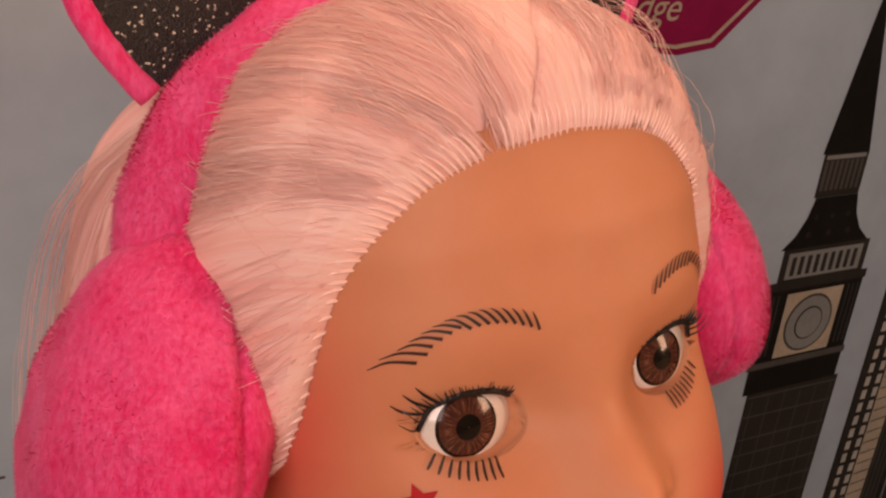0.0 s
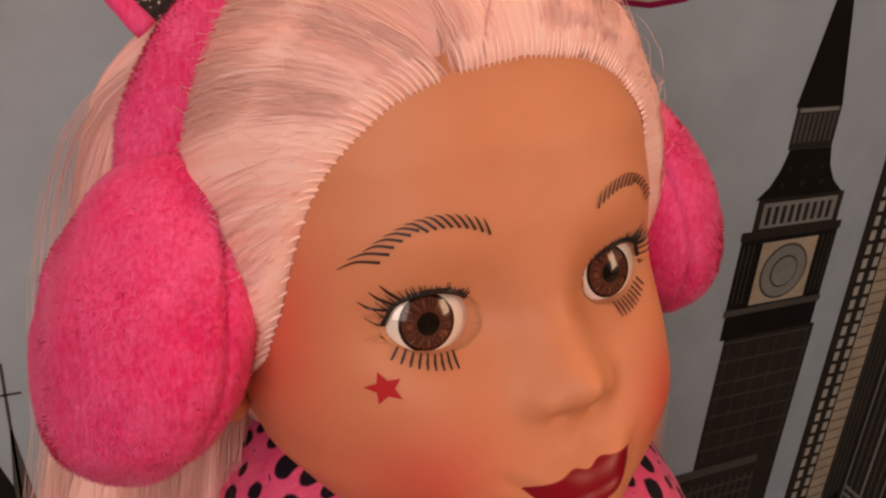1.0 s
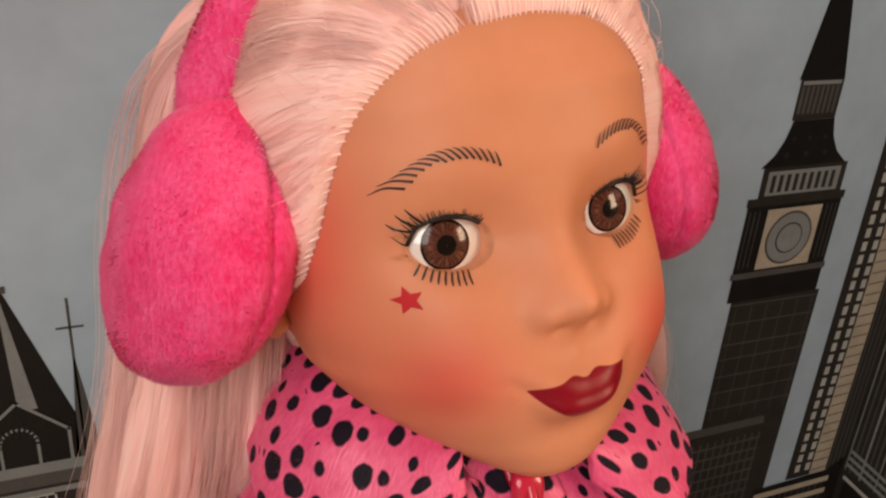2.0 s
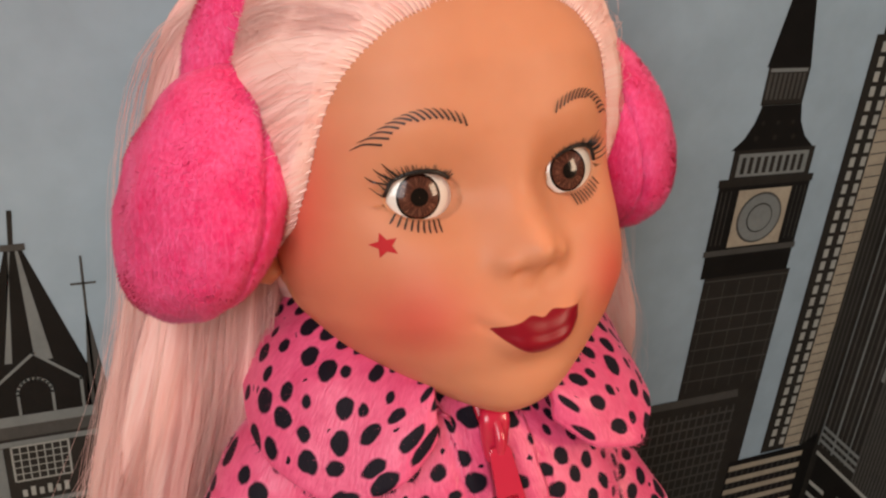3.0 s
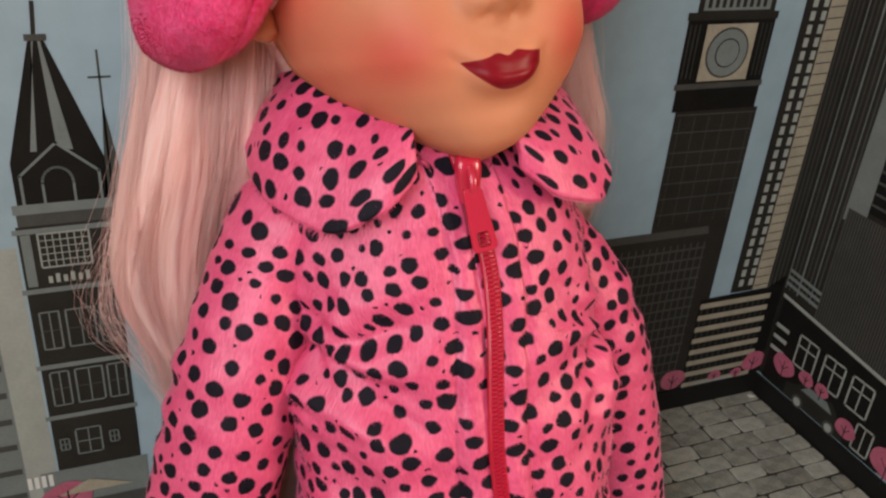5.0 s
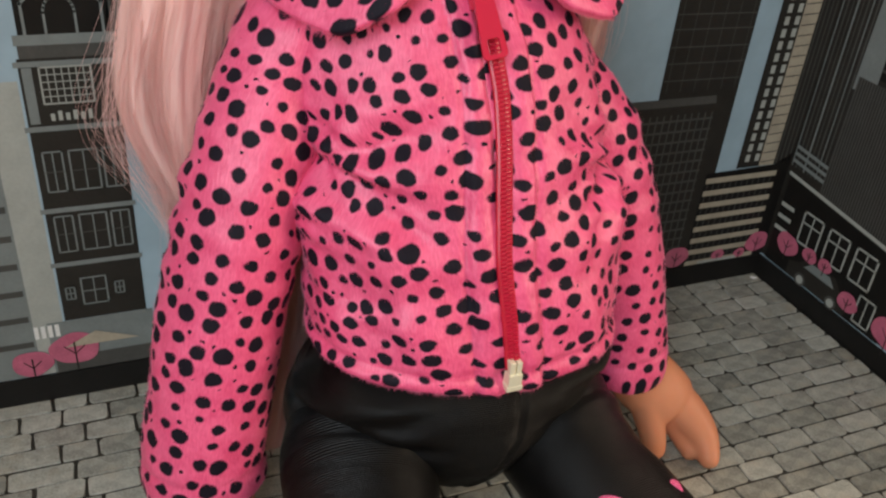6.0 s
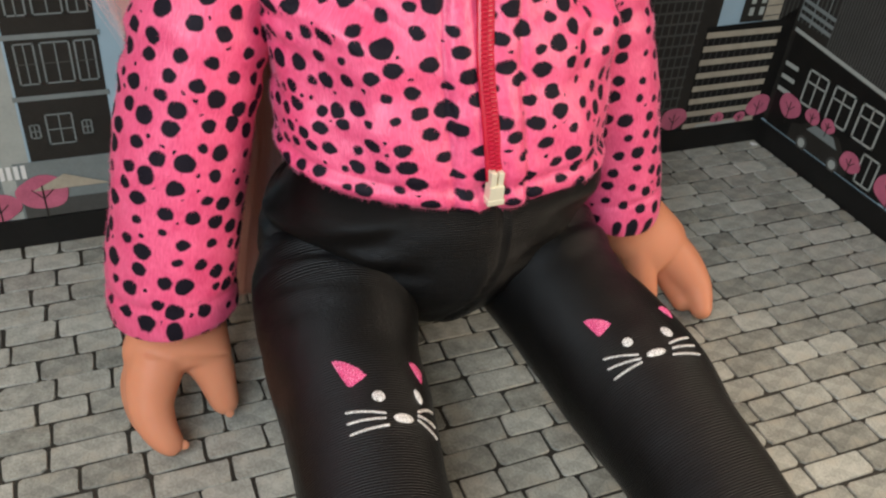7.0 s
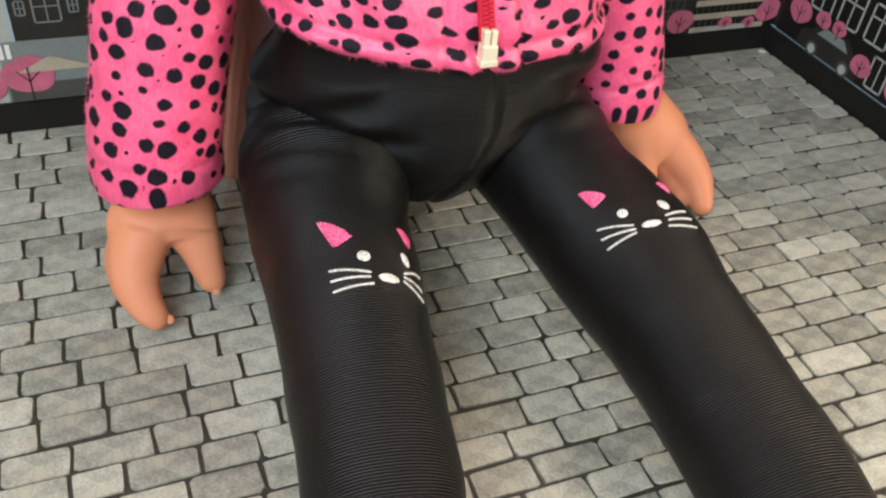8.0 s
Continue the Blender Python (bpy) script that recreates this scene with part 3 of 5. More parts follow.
for k in range(3):
    p.outline([(0.2575, 0.0785 + 0.0042 * k), (0.235, 0.0765 + 0.0042 * k)], 0.002, MID, 8, closed=False)
    p.rect(0.247, 0.05 - 0.0075 * k, 0.2575, 0.0525 - 0.0075 * k, PALE, 8)
for a in (0.2385, 0.2185, 0.1985):
    p.border(a - 0.0145, 0.0365, a, 0.0555, 0.0012, PALE, 9)
    p.outline([(a - 0.00725, 0.0365), (a - 0.00725, 0.0555)], 0.0009, PALE, 9, closed=False)
    p.outline([(a - 0.0145, 0.049), (a, 0.049)], 0.0009, PALE, 9, closed=False)
p.border(0.176, 0.0165, 0.187, 0.0325, 0.0011, PALE, 8)
p.outline([(0.1815, 0.0165), (0.1815, 0.0325)], 0.0008, PALE, 8, closed=False)
p.done("printed_shop_row", wall_side, "printed dark shop row with pale window frames")
p = on_side()
p.poly([(0.239, 0.0145), (0.239, 0.023), (0.232, 0.0255), (0.2245, 0.0315), (0.205, 0.0315), (0.1985, 0.025), (0.1925, 0.0235), (0.1925, 0.0145)], DARK, 10)
p.poly([(0.2225, 0.03), (0.2085, 0.03), (0.2035, 0.025), (0.2275, 0.025)], MID, 11)
for a in (0.2275, 0.203):
    p.disc(a, 0.0165, 0.0042, GREY, 12)
    p.disc(a, 0.0165, 0.0026, PALE, 13)
p.done("printed_car", wall_side, "printed dark car")
p = on_side()
for a, b, r in ((0.2435, 0.031, 0.0085), (0.226, 0.0335, 0.0055), (0.214, 0.034, 0.005), (0.1925, 0.024, 0.007), (0.163, 0.024, 0.011)):
    tree(p, a, b, r, 14)
p.done("printed_trees", wall_side, "printed round pink trees")
structure("trim_back", (-0.34, BACK - 0.0016, -0.0008), (RIGHT - 0.0016, BACK, 0.0138), STRIP, "black edging strip along the panel's foot")
structure("trim_side", (RIGHT - 0.0016, 0.03, -0.0008), (RIGHT, BACK, 0.0128), STRIP, "black edging strip along the panel's foot")

scrap = Pile()
for a, b, r in ((0.0, 0.0, 0.0015), (0.0016, -0.0008, 0.0009), (-0.0010, 0.0011, 0.0008)):
    ring = [(a + r * (0.8 + 0.3 * math.sin(2.3 * k + a * 900)) * math.cos(k), b + r * math.sin(k), 0.0003 * math.sin(3 * k)) for k in np.linspace(0, 2 * math.pi, 9)[:-1]]
    lower = [(x * 0.9, y * 0.9, z - 0.0004) for x, y, z in ring]
    scrap.add(ring + lower, [tuple(range(8)), tuple(range(15, 7, -1))] + [(k, 8 + k, 8 + (k + 1) % 8, (k + 1) % 8) for k in range(8)])
crumb = new("paper_scrap", scrap.mesh("paper_scrap", WHITE, smooth=False))
crumb.location = (RIGHT - 0.0068, BACK - 0.0062, 0.0007)
tagged(crumb, "tiny white paper scrap in the corner of the cobbled floor", "scrap")

# ---- the doll ----
HEAD = Matrix.Translation((-0.058, 0.212, 0.283)) @ pose(0, 0, 0, 0, 0, 6) @ pose(0, 0, 0, -16) @ pose(0, 0, 0, 0, -3) @ Matrix.Translation((-0.0065, 0, 0))
HEAD_N = np.array(HEAD)


def to_world(p):
    """Head places in millimetres to world places."""
    return np.asarray(p, dtype=float) / 1000 @ HEAD_N[:3, :3].T + HEAD_N[:3, 3]


def bell(d, s):
    return np.exp(-(d / s) ** 2)


HZ = [-77.5, -75, -71, -64.5, -55, -45, -30, -15, 0, 15, 30, 40, 48, 52]
H_FRONT = [-31, -40, -45, -48, -50, -51.5, -50, -49, -51, -51.5, -48, -41, -28, -5]
H_BACK = [-22, -8, 8, 20, 32, 40, 46, 49, 50, 50, 46, 40, 28, 5]
H_WIDE = [4, 10, 17.5, 27, 38.5, 46, 50, 50.5, 50.5, 49, 43, 36, 24, 5]
H_MID = [-28, -27, -24, -18, -11, -5, 0, 0, 0, 0, 0, 0, 0, 0]
EYES = [(-21.3, -15.0), (21.0, -15.2)]


EYE_HALF, EYE_OFF, EYE_TOP, EYE_LOW = 8.8, 0.15, 5.8, 5.7


def lid(x, z, k):
    """Under 1 inside the opening of eye k."""
    ex, ez = EYES[k]
    s = -1 if k == 0 else 1
    a, b = s * (x - ex) - EYE_OFF, z - ez - 0.10 * s * (x - ex) - 0.3
    h = np.sqrt(np.clip(1 - (a / EYE_HALF) ** 2, 1e-6, 1))
    inside = np.abs(a) < EYE_HALF
    return np.where(inside, np.where(b > 0, b / (EYE_TOP * h), -b / (EYE_LOW * h)), 2.0)


def mouth_mid(ax):
    return -50.6 + 3.2 * np.clip(ax / 12.5, 0, 1.3) ** 2


def face_relief(x, z):
    ax = np.abs(x)
    bridge = curve([-36, -31, -23, -13, -3, 5], [0, 0.9, 0.85, 0.5, 0.14, 0], z, 4.5)
    out = 6.0 * bell(x, 6.6) * bell(z + 29.6, 6.0) + 4.6 * bridge * bell(x, 9.0)
    out += 2.3 * bell(ax - 7.8, 3.1) * bell(z + 31.8, 3.2)
    out -= 1.2 * bell(ax - 3.9, 1.9) * bell(z + 35.0, 1.6)
    for ex, ez in EYES:
        s = np.sign(ex)
        out -= 2.3 * bell(s * (x - ex) + 8.5, 7.5) * bell(z - ez, 8.0)
        out -= 4.4 * bell(s * (x - ex) + 1.5, 12) * bell(z - ez, 9.0)
        out += 1.2 * bell(x - ex, 13) * bell(z - ez - 15, 8)
        out += 0.8 * bell(x - ex, 11) * bell(z - ez + 11, 5)
    out += 3.0 * bell(ax - 29, 17) * bell(z + 38, 16)
    mid = mouth_mid(ax)
    span = np.exp(-(ax / 11.0) ** 4)
    out += 2.5 * bell(z - mid - 2.6, 3.6) * span + 4.3 * bell(z - mid + 2.4, 3.4) * span ** 1.3
    out -= 0.25 * bell(z - mid, 0.9) * np.clip(1 - (ax / 13) ** 2, 0, 1)
    out += 2.8 * bell(ax, 22) * bell(z + 47, 13)
    out -= np.where(x < 0, 0.75, 0.2) * bell(ax - 15.0, 4.2) * bell(z - mid - 0.2, 1.9)
    out -= 0.5 * bell(x, 2.0) * bell(z + 40.5, 3.6)
    out -= 0.7 * bell(x, 13) * bell(z + 60, 4)
    out += 2.2 * bell(x, 12) * bell(z + 69, 8)
    return out


def lip_mask(x, z):
    ax = np.abs(x)
    mid = mouth_mid(ax)
    k = np.clip(1 - (ax / np.where(x > 0, 14.5, 13.4)) ** np.where(x > 0, 1.9, 1.5), 0, 1)
    top = mid + 5.0 * k + 0.5 * bell(ax - 3.4, 2.2) - 0.9 * bell(x, 1.9) + 0.2
    low = mid - 4.8 * np.clip(1 - (ax / np.where(x > 0, 13.6, 12.6)) ** np.where(x > 0, 2.4, 1.8), 0, 1) ** 0.95
    edge = np.minimum(np.minimum(top - z, z - low), (np.where(x > 0, 11.6, 13.0) - ax))
    return np.clip(0.5 + edge / 2.4, 0, 1)


HAIR_AZ = [0, 16, 24, 31, 39, 44, 48.5, 52, 55.5, 59.5, 66, 78, 90]
HAIR_Z = [30.0, 28.6, 26.6, 24.4, 19.5, 15.4, 10.6, 4.6, -2.6, -10.5, -19, -26, -30]


def hairline(az):
    return curve(HAIR_AZ, HAIR_Z, np.abs(az), 2.5)


def head_point(az, z, relief=True):
    """A point of the head, in millimetres, at an angle from the front and a height."""
    az, z = np.broadcast_arrays(np.asarray(az, dtype=float), np.asarray(z, dtype=float))
    f, b, w, m = (curve(HZ, h, z, 3.0) for h in (H_FRONT, H_BACK, H_WIDE, H_MID))
    r = np.radians(az)
    sx, cy = np.sin(r), np.cos(r)
    n = 2 / 2.25
    sx2, cy2 = np.sign(sx) * np.abs(sx) ** n, np.sign(cy) * np.abs(cy) ** n
    front = cy > 0
    x = w * np.where(front, sx2, sx)
    y = m + np.where(front, (f - m) * cy2, -(b - m) * cy)
    if relief:
        y = y - np.where(front, face_relief(x, z) * np.clip(cy * 2.5, 0, 1), 0)
    x = x + 3.2 * np.clip((-z - 18) / 22, 0, 1) * (1 - np.clip(cy, 0, 1) ** 2)
    return np.stack([x, y, z], -1)


def build_head(pile):
    za = -77.5 + 129.5 * (1 - np.cos(np.linspace(0.02, np.pi - 0.02, 360))) / 2
    az = np.concatenate([np.linspace(-100, 100, 330), np.linspace(100, 260, 60)[1:]])
    grid = head_point(az[None, :], za[:, None])
    x, z = grid[..., 0], grid[..., 2]
    front = (np.abs(az) < 70)[None, :] & np.ones_like(x, dtype=bool)
    value = np.minimum(np.where(front, lid(x, z, 0), 2), np.where(front, lid(x, z, 1), 2))
    verts = to_world(grid.reshape(-1, 3))
    lip = np.where(np.abs(az)[None, :] < 60, lip_mask(x, z), 0).ravel()
    blush = 0.85 * bell(np.abs(x) - 28.5, 12.0) * bell(z + 43.5, 12.0) + 1.0 * bell(np.abs(x) - 49.5, 9.5) * bell(z + 10, 27)
    blush = np.clip(np.where(np.abs(az)[None, :] < 90, blush, 0), 0, 0.95).ravel()
    n = len(az)
    inside = value.ravel() < 1.0
    faces = [q for q in grid_faces(len(za), n) if not all(inside[i] for i in q)]
    pile.add(verts, faces, 0)
    # rims of the two eye openings, pulled to the true edge and turned inwards
    flat = grid.reshape(-1, 3)
    move = (value.ravel() < 1.0) & (value.ravel() > 0.6)
    for i in np.nonzero(move)[0]:
        k = 0 if flat[i, 0] < 0 else 1
        ex, ez = EYES[k]
        v = value.ravel()[i]
        d = np.array([flat[i, 0] - ex, flat[i, 2] - ez]) / max(v, 0.3)
        flat[i, 0], flat[i, 2] = ex + d[0], ez + d[1]
        flat[i, 1] += 0.3
    pile.v[-1][:] = to_world(flat)
    return BVH.FromPolygons([tuple(p) for p in verts], grid_faces(len(za), n)), lip, blush


from mathutils.bvhtree import BVHTree as BVH

doll = Pile()
FACE, LIP, BLUSH = build_head(doll)
FWD = HEAD.to_3x3() @ Vector((0, -1, 0))


def on_face(x, z, lift=0.15):
    """The place on the face seen from the front at x, z (millimetres)."""
    o = Vector(to_world((x, -140, z)))
    hit = FACE.ray_cast(o, -FWD)
    return np.array(hit[0] + hit[1] * (lift / 1000)) if hit[0] else to_world((x, -40, z))


def stroke(pile, points, widths, slot, lift=0.38):
    """A flat painted stroke that lies on the face."""
    p = spline(points, 9)
    w = np.interp(np.linspace(0, 1, 9), np.linspace(0, 1, len(widths)), widths)
    t = np.gradient(p, axis=0)
    t /= np.linalg.norm(t, axis=1)[:, None]
    n = np.stack([-t[:, 1], t[:, 0]], -1) * w[:, None] / 2
    verts = [on_face(*q, lift) for q in np.concatenate([p + n, p - n])]
    pile.add(verts, [(i, i + 1, 9 + i + 1, 9 + i) for i in range(8)], slot)


def hair_lash(pile, rows, slot, around=5):
    v, f, _ = tube(rows, around, side=(0.3, 0.1, 1), steps=7)
    pile.add(v, f, slot)


# slots: skin, ink, lash, star, white, pupil, iris, rim, hair
DOLL_MATS = [SKIN, INK, LASH, STAR, SCLERA, PUPIL, IRIS, LIMB, HAIR, HAIR_LOOP]
for k, (ex, ez) in enumerate(EYES):
    s = -1 if k == 0 else 1
    # eyeball with its pole at the pupil
    R, c = 13.0, np.array([ex + (0.6 if k == 0 else -0.3), -30.0, ez + 0.1])
    look_at = np.array([-0.15 if k == 0 else -0.03, -1.0, 0.01])
    look_at /= np.linalg.norm(look_at)
    e1 = np.cross(look_at, (0, 0, 1))
    e1 /= np.linalg.norm(e1)
    e2 = np.cross(e1, look_at)
    rings = np.radians([0.3, 5, 8.8, 9.7, 13, 16.5, 19.5, 22.0, 23.2, 24.0, 24.8, 40, 55, 75, 100])
    n = 40
    verts, faces, slots = [], [], []
    for r in rings:
        for j in range(n):
            t = 2 * math.pi * j / n
            verts.append(c + R * (math.cos(r) * look_at + math.sin(r) * (math.cos(t) * e1 + math.sin(t) * e2)))
    for i in range(len(rings) - 1):
        slot = 5 if rings[i + 1] < 0.18 else 6 if rings[i + 1] < 0.39 else 7 if rings[i + 1] < 0.436 else 4
        for j in range(n):
            a, b = i * n + j, i * n + (j + 1) % n
            faces.append((a, b, b + n, a + n))
            slots.append(slot)
    doll.add(to_world(verts), faces, slots, [(2 * abs(j / n - 0.5), r) for r in rings for j in range(n)])
    # upper lid line, lashes, and painted lower lashes
    def rim(a, upper, grow=1.0):
        h = math.sqrt(max(1 - (a / EYE_HALF) ** 2, 0))
        b = (EYE_TOP if upper else -EYE_LOW) * h * grow
        return ex + s * (a + EYE_OFF), ez + b + 0.10 * (a + EYE_OFF) + 0.3
    lid_edge = [rim(EYE_HALF * math.cos(t), math.sin(t) >= 0) for t in np.linspace(0, 2 * math.pi, 49)]
    outer = [on_face(x, z, 0.13) for x, z in lid_edge]
    back = np.array(HEAD.to_3x3() @ Vector((0, 1, 0)))
    inner = [q + back * 0.0095 + (np.array(to_world((ex + s * 1.5, -40, ez))) - q) * np.array([0.12, 0, 0.06]) for q in outer]
    skirt = []
    for t in np.linspace(0, 2 * math.pi, 49):
        ca, sa = math.cos(t), math.sin(t)
        a, b = (EYE_HALF + 0.8) * ca, ((EYE_TOP if sa >= 0 else EYE_LOW) + 0.35) * sa
        skirt.append(on_face(ex + s * (a + EYE_OFF), ez + b + 0.10 * (a + EYE_OFF) + 0.3, 0.11))
    doll.add(np.array(skirt + outer + inner), [(49 * r + i, 49 * r + i + 1, 49 * r + 49 + i + 1, 49 * r + 49 + i) for r in (0, 1) for i in range(48)], 0)
    line = []
    for a in np.linspace(-6.6, 8.8, 13):
        x, z = rim(a, True, 1.0)
        q = on_face(x, z + 0.25, 0.1)
        line.append((*q, 0.0004 + 0.0003 * bell(a, 7), 0.0005))
    v, f, _ = tube(line, 8, side=(0, 0, 1), steps=30)
    doll.add(v, f, 2)
    rnd = random.Random(5 + k)
    for i in range(30):
        a = -6.4 + 15.3 * i / 29 + rnd.uniform(-0.2, 0.2)
        x, z = rim(a, True)
        q = on_face(x, z + 0.2, 0.1)
        fan = a / 9.0
        long = 0.0016 + 0.0018 * max(0, fan) + rnd.uniform(-0.0005, 0.0006)
        d = np.array(HEAD.to_3x3() @ Vector((s * fan * 0.9 + rnd.uniform(-0.15, 0.15), -0.9, 0.55)))
        d2 = np.array(HEAD.to_3x3() @ Vector((s * fan * 1.2 + rnd.uniform(-0.15, 0.15), -0.25, 1.0)))
        rows = [(*q, 0.00019, 0.00019), (*(q + d * long * 0.5), 0.00015, 0.00015), (*(q + (d + d2) * long * 0.5), 0.00005, 0.00005)]
        hair_lash(doll, rows, 2, 4)
    for i in range(1, 4):
        a = 9.2 - 1.2 * i
        x, z = rim(a * 0.97, True)
        x0, z0 = x + s * 0.3, z + 0.4
        reach = 5.3 - 0.5 * i
        stroke(doll, [(x0, z0), (x0 + s * reach * 0.6, z0 + reach * (0.05 + 0.16 * i)), (x0 + s * reach * 0.95, z0 + reach * (0.28 + 0.22 * i))], [0.55, 0.45, 0.12], 2)
    for i in range(9):
        a = 6.9 - 1.15 * i
        x, z = rim(a, False)
        z -= 0.25
        stroke(doll, [(x, z), (x + s * (0.5 + 0.09 * a), z - 1.4), (x + s * (0.7 + 0.16 * a), z - 2.6 + 0.06 * a)], [0.35, 0.5, 0.32], 1)
    # brow
    for i in range(15):
        u = i / 14
        x = (13.2 if k == 0 else 12.0) + 20.4 * u
        z = 2.3 + 2.9 * math.sin(math.pi * u) ** 0.9 - 3.6 * u ** 2.4
        lean = 1.25 - 1.15 * u
        size = 3.1 + 1.7 * u if u < 0.9 else 6.0
        dx, dz = size * math.cos(lean), size * math.sin(lean)
        stroke(doll, [(s * (x - dx * 0.5), z - dz * 0.55 * (1 if u < .6 else .3)), (s * (x + dx * 0.06), z + 0.35), (s * (x + dx * 0.5), z + dz * 0.5 - 1.1 * u)], [0.54, 0.4, 0.1], 1)

# red star on the cheek
cx, cz = -32.2, -24.6
pts = []
for k in range(10):
    r = 3.0 if k % 2 == 0 else 1.4
    t = math.radians(100 + 36 * k)
    pts.append((cx + r * math.cos(t), cz + r * math.sin(t)))
verts = [on_face(cx, cz, 0.32)] + [on_face(a, b, 0.3) for a, b in pts]
doll.add(verts, [(0, 1 + k, 1 + (k + 1) % 10) for k in range(10)], 3)

# ears
for s in (-1, 1):
    rows = [(*to_world((s * 49.5, 3, -18)), 0.003, 0.004), (*to_world((s * 52, 2, -13)), 0.0045, 0.007), (*to_world((s * 53, 0, -22)), 0.005, 0.0085),
            (*to_world((s * 51.5, -5, -31)), 0.0045, 0.006), (*to_world((s * 49, -7, -35)), 0.002, 0.003)]
    v, f, _ = tube(rows, 16, side=(1, 0, 0), steps=20)
    doll.add(v, f, 0)
# neck, trunk under the clothes, feet
for rows in ([(-0.062, 0.197, 0.16, 0.03, 0.022), (-0.062, 0.197, 0.2, 0.028, 0.021), (-0.063, 0.196, 0.222, 0.0175, 0.017), (-0.064, 0.198, 0.25, 0.0175, 0.017)],
             [(-0.057, 0.15, 0.05, 0.042, 0.026), (-0.057, 0.157, 0.1, 0.04, 0.025), (-0.059, 0.175, 0.15, 0.042, 0.024), (-0.06, 0.19, 0.19, 0.04, 0.02)],
             [(-0.123, -0.02, 0.03, 0.013, 0.013), (-0.1245, -0.05, 0.024, 0.014, 0.016), (-0.1225, -0.062, 0.03, 0.013, 0.026), (-0.1225, -0.072, 0.034, 0.008, 0.016)],
             [(-0.02, -0.05, 0.03, 0.013, 0.013), (-0.023, -0.08, 0.024, 0.014, 0.016), (-0.0235, -0.092, 0.03, 0.013, 0.026), (-0.0235, -0.102, 0.034, 0.008, 0.016)]):
    v, f, _ = tube(rows, 24)
    doll.add(v, f, 0)


def blended(pile, grain, rounds):
    """One smooth skin over several joined forms."""
    ob = new("blend", pile.mesh("blend", [SKIN]))
    m = ob.modifiers.new("join", "REMESH")
    m.mode, m.voxel_size = "VOXEL", grain
    m = ob.modifiers.new("even", "SMOOTH")
    m.factor, m.iterations = 0.5, rounds
    bpy.context.view_layer.update()
    solid = ob.evaluated_get(bpy.context.evaluated_depsgraph_get())
    me = solid.to_mesh()
    verts, faces = [tuple(v.co) for v in me.vertices], [tuple(p.vertices) for p in me.polygons]
    solid.to_mesh_clear()
    old = ob.data
    bpy.data.objects.remove(ob)
    bpy.data.meshes.remove(old)
    return verts, faces


def doll_hand(arm, limbs, tips):
    """A moulded hand: wrist and palm, joined fingers and a thumb set apart, in millimetres; nails at the tips."""
    form = Pile()
    for rows in [arm] + limbs:
        rows = [(x / 1000, y / 1000, z / 1000, a / 1000, b / 1000) for x, y, z, a, b in rows]
        v, f, _ = tube(rows, 24, side=(1, 0, 0.2), steps=36, power=2.1)
        form.add(v, f)
    doll.add(*blended(form, 0.0009, 9), 0)
    for (x, y, z), (dx, dy, dz) in tips:
        d, q = Vector((dx, dy, dz)).normalized(), Vector((x, y, z)) / 1000
        rows = [(*(q - d * 0.0016), 0.0005, 0.0003), (*q, 0.0015, 0.0006), (*(q + d * 0.0015), 0.0013, 0.0005), (*(q + d * 0.0021), 0.0004, 0.0002)]
        v, f, _ = tube(rows, 12, side=(1, 0, 0), steps=12)
        doll.add(v, f, 0)


doll_hand([(-148, 149, 58, 13, 11), (-147.5, 149, 45, 14, 11.5), (-149, 147.5, 35, 16.5, 11), (-151, 143.5, 28, 18.3, 9.5), (-151.5, 140, 24.5, 14, 6), (-151.5, 139, 23.5, 5, 2)],
          [[(-157, 143, 29, 9.5, 9), (-160.5, 138.5, 23, 9.2, 8.5), (-162.3, 133, 16.5, 7.8, 7.2), (-160.8, 127, 10.5, 6.2, 5.8), (-157.5, 122.5, 6.0, 4.4, 4.2), (-156, 120.5, 4.4, 2.0, 2.0)],
           [(-160, 146, 27, 7.5, 8), (-165, 142, 19, 6.2, 7), (-165, 136, 11, 5.4, 5.8), (-162, 130, 6.5, 4.4, 4.4), (-160, 127, 4.6, 2.2, 2.2)],
           [(-143, 145, 27, 9, 9), (-140, 141, 20.5, 7.6, 7.6), (-138.6, 137.3, 13.5, 6.0, 6.0), (-137.5, 135, 7.8, 4.9, 4.9), (-137, 134, 4.6, 2.6, 2.6)]],
          [((-154.2, 121.8, 6.8), (0.5, -0.6, -0.75)), ((-137.0, 131.2, 7.2), (0.1, -0.35, -0.9))])
doll_hand([(28, 160, 58, 12.5, 11), (33, 159.5, 46, 13.5, 11.5), (43, 157, 35, 15, 11), (54, 151.5, 25, 13.5, 9.5), (57, 149, 22.5, 7, 6), (58, 148, 21.5, 3, 3)],
          [[(56, 152, 26, 9.5, 9), (62, 146.5, 19.5, 8.8, 8.2), (65.8, 140, 13, 7.4, 7.0), (65.8, 133.5, 7.8, 5.6, 5.4), (64.8, 129, 4.8, 3.9, 3.8), (64.4, 127.6, 4.0, 1.8, 1.8)],
           [(52, 154, 23, 8, 8), (59, 149, 13, 6.8, 7), (61, 141.5, 7, 5.4, 5.4), (60.3, 136.5, 4.8, 4.0, 4.0), (60, 134.8, 4.2, 2, 2)],
           [(41, 154, 31, 8.5, 8.5), (42, 149, 21, 6.8, 6.8), (43, 144, 12, 5.6, 5.6), (43, 141, 6.2, 4.4, 4.4), (43, 139.6, 4.4, 2.2, 2.2)]],
          [])

# ---- hair: a close cap, combed strands, and the long fall behind the ears ----
PART_AZ = -17.0
CENTRE = np.array([0, 6, -10.0])


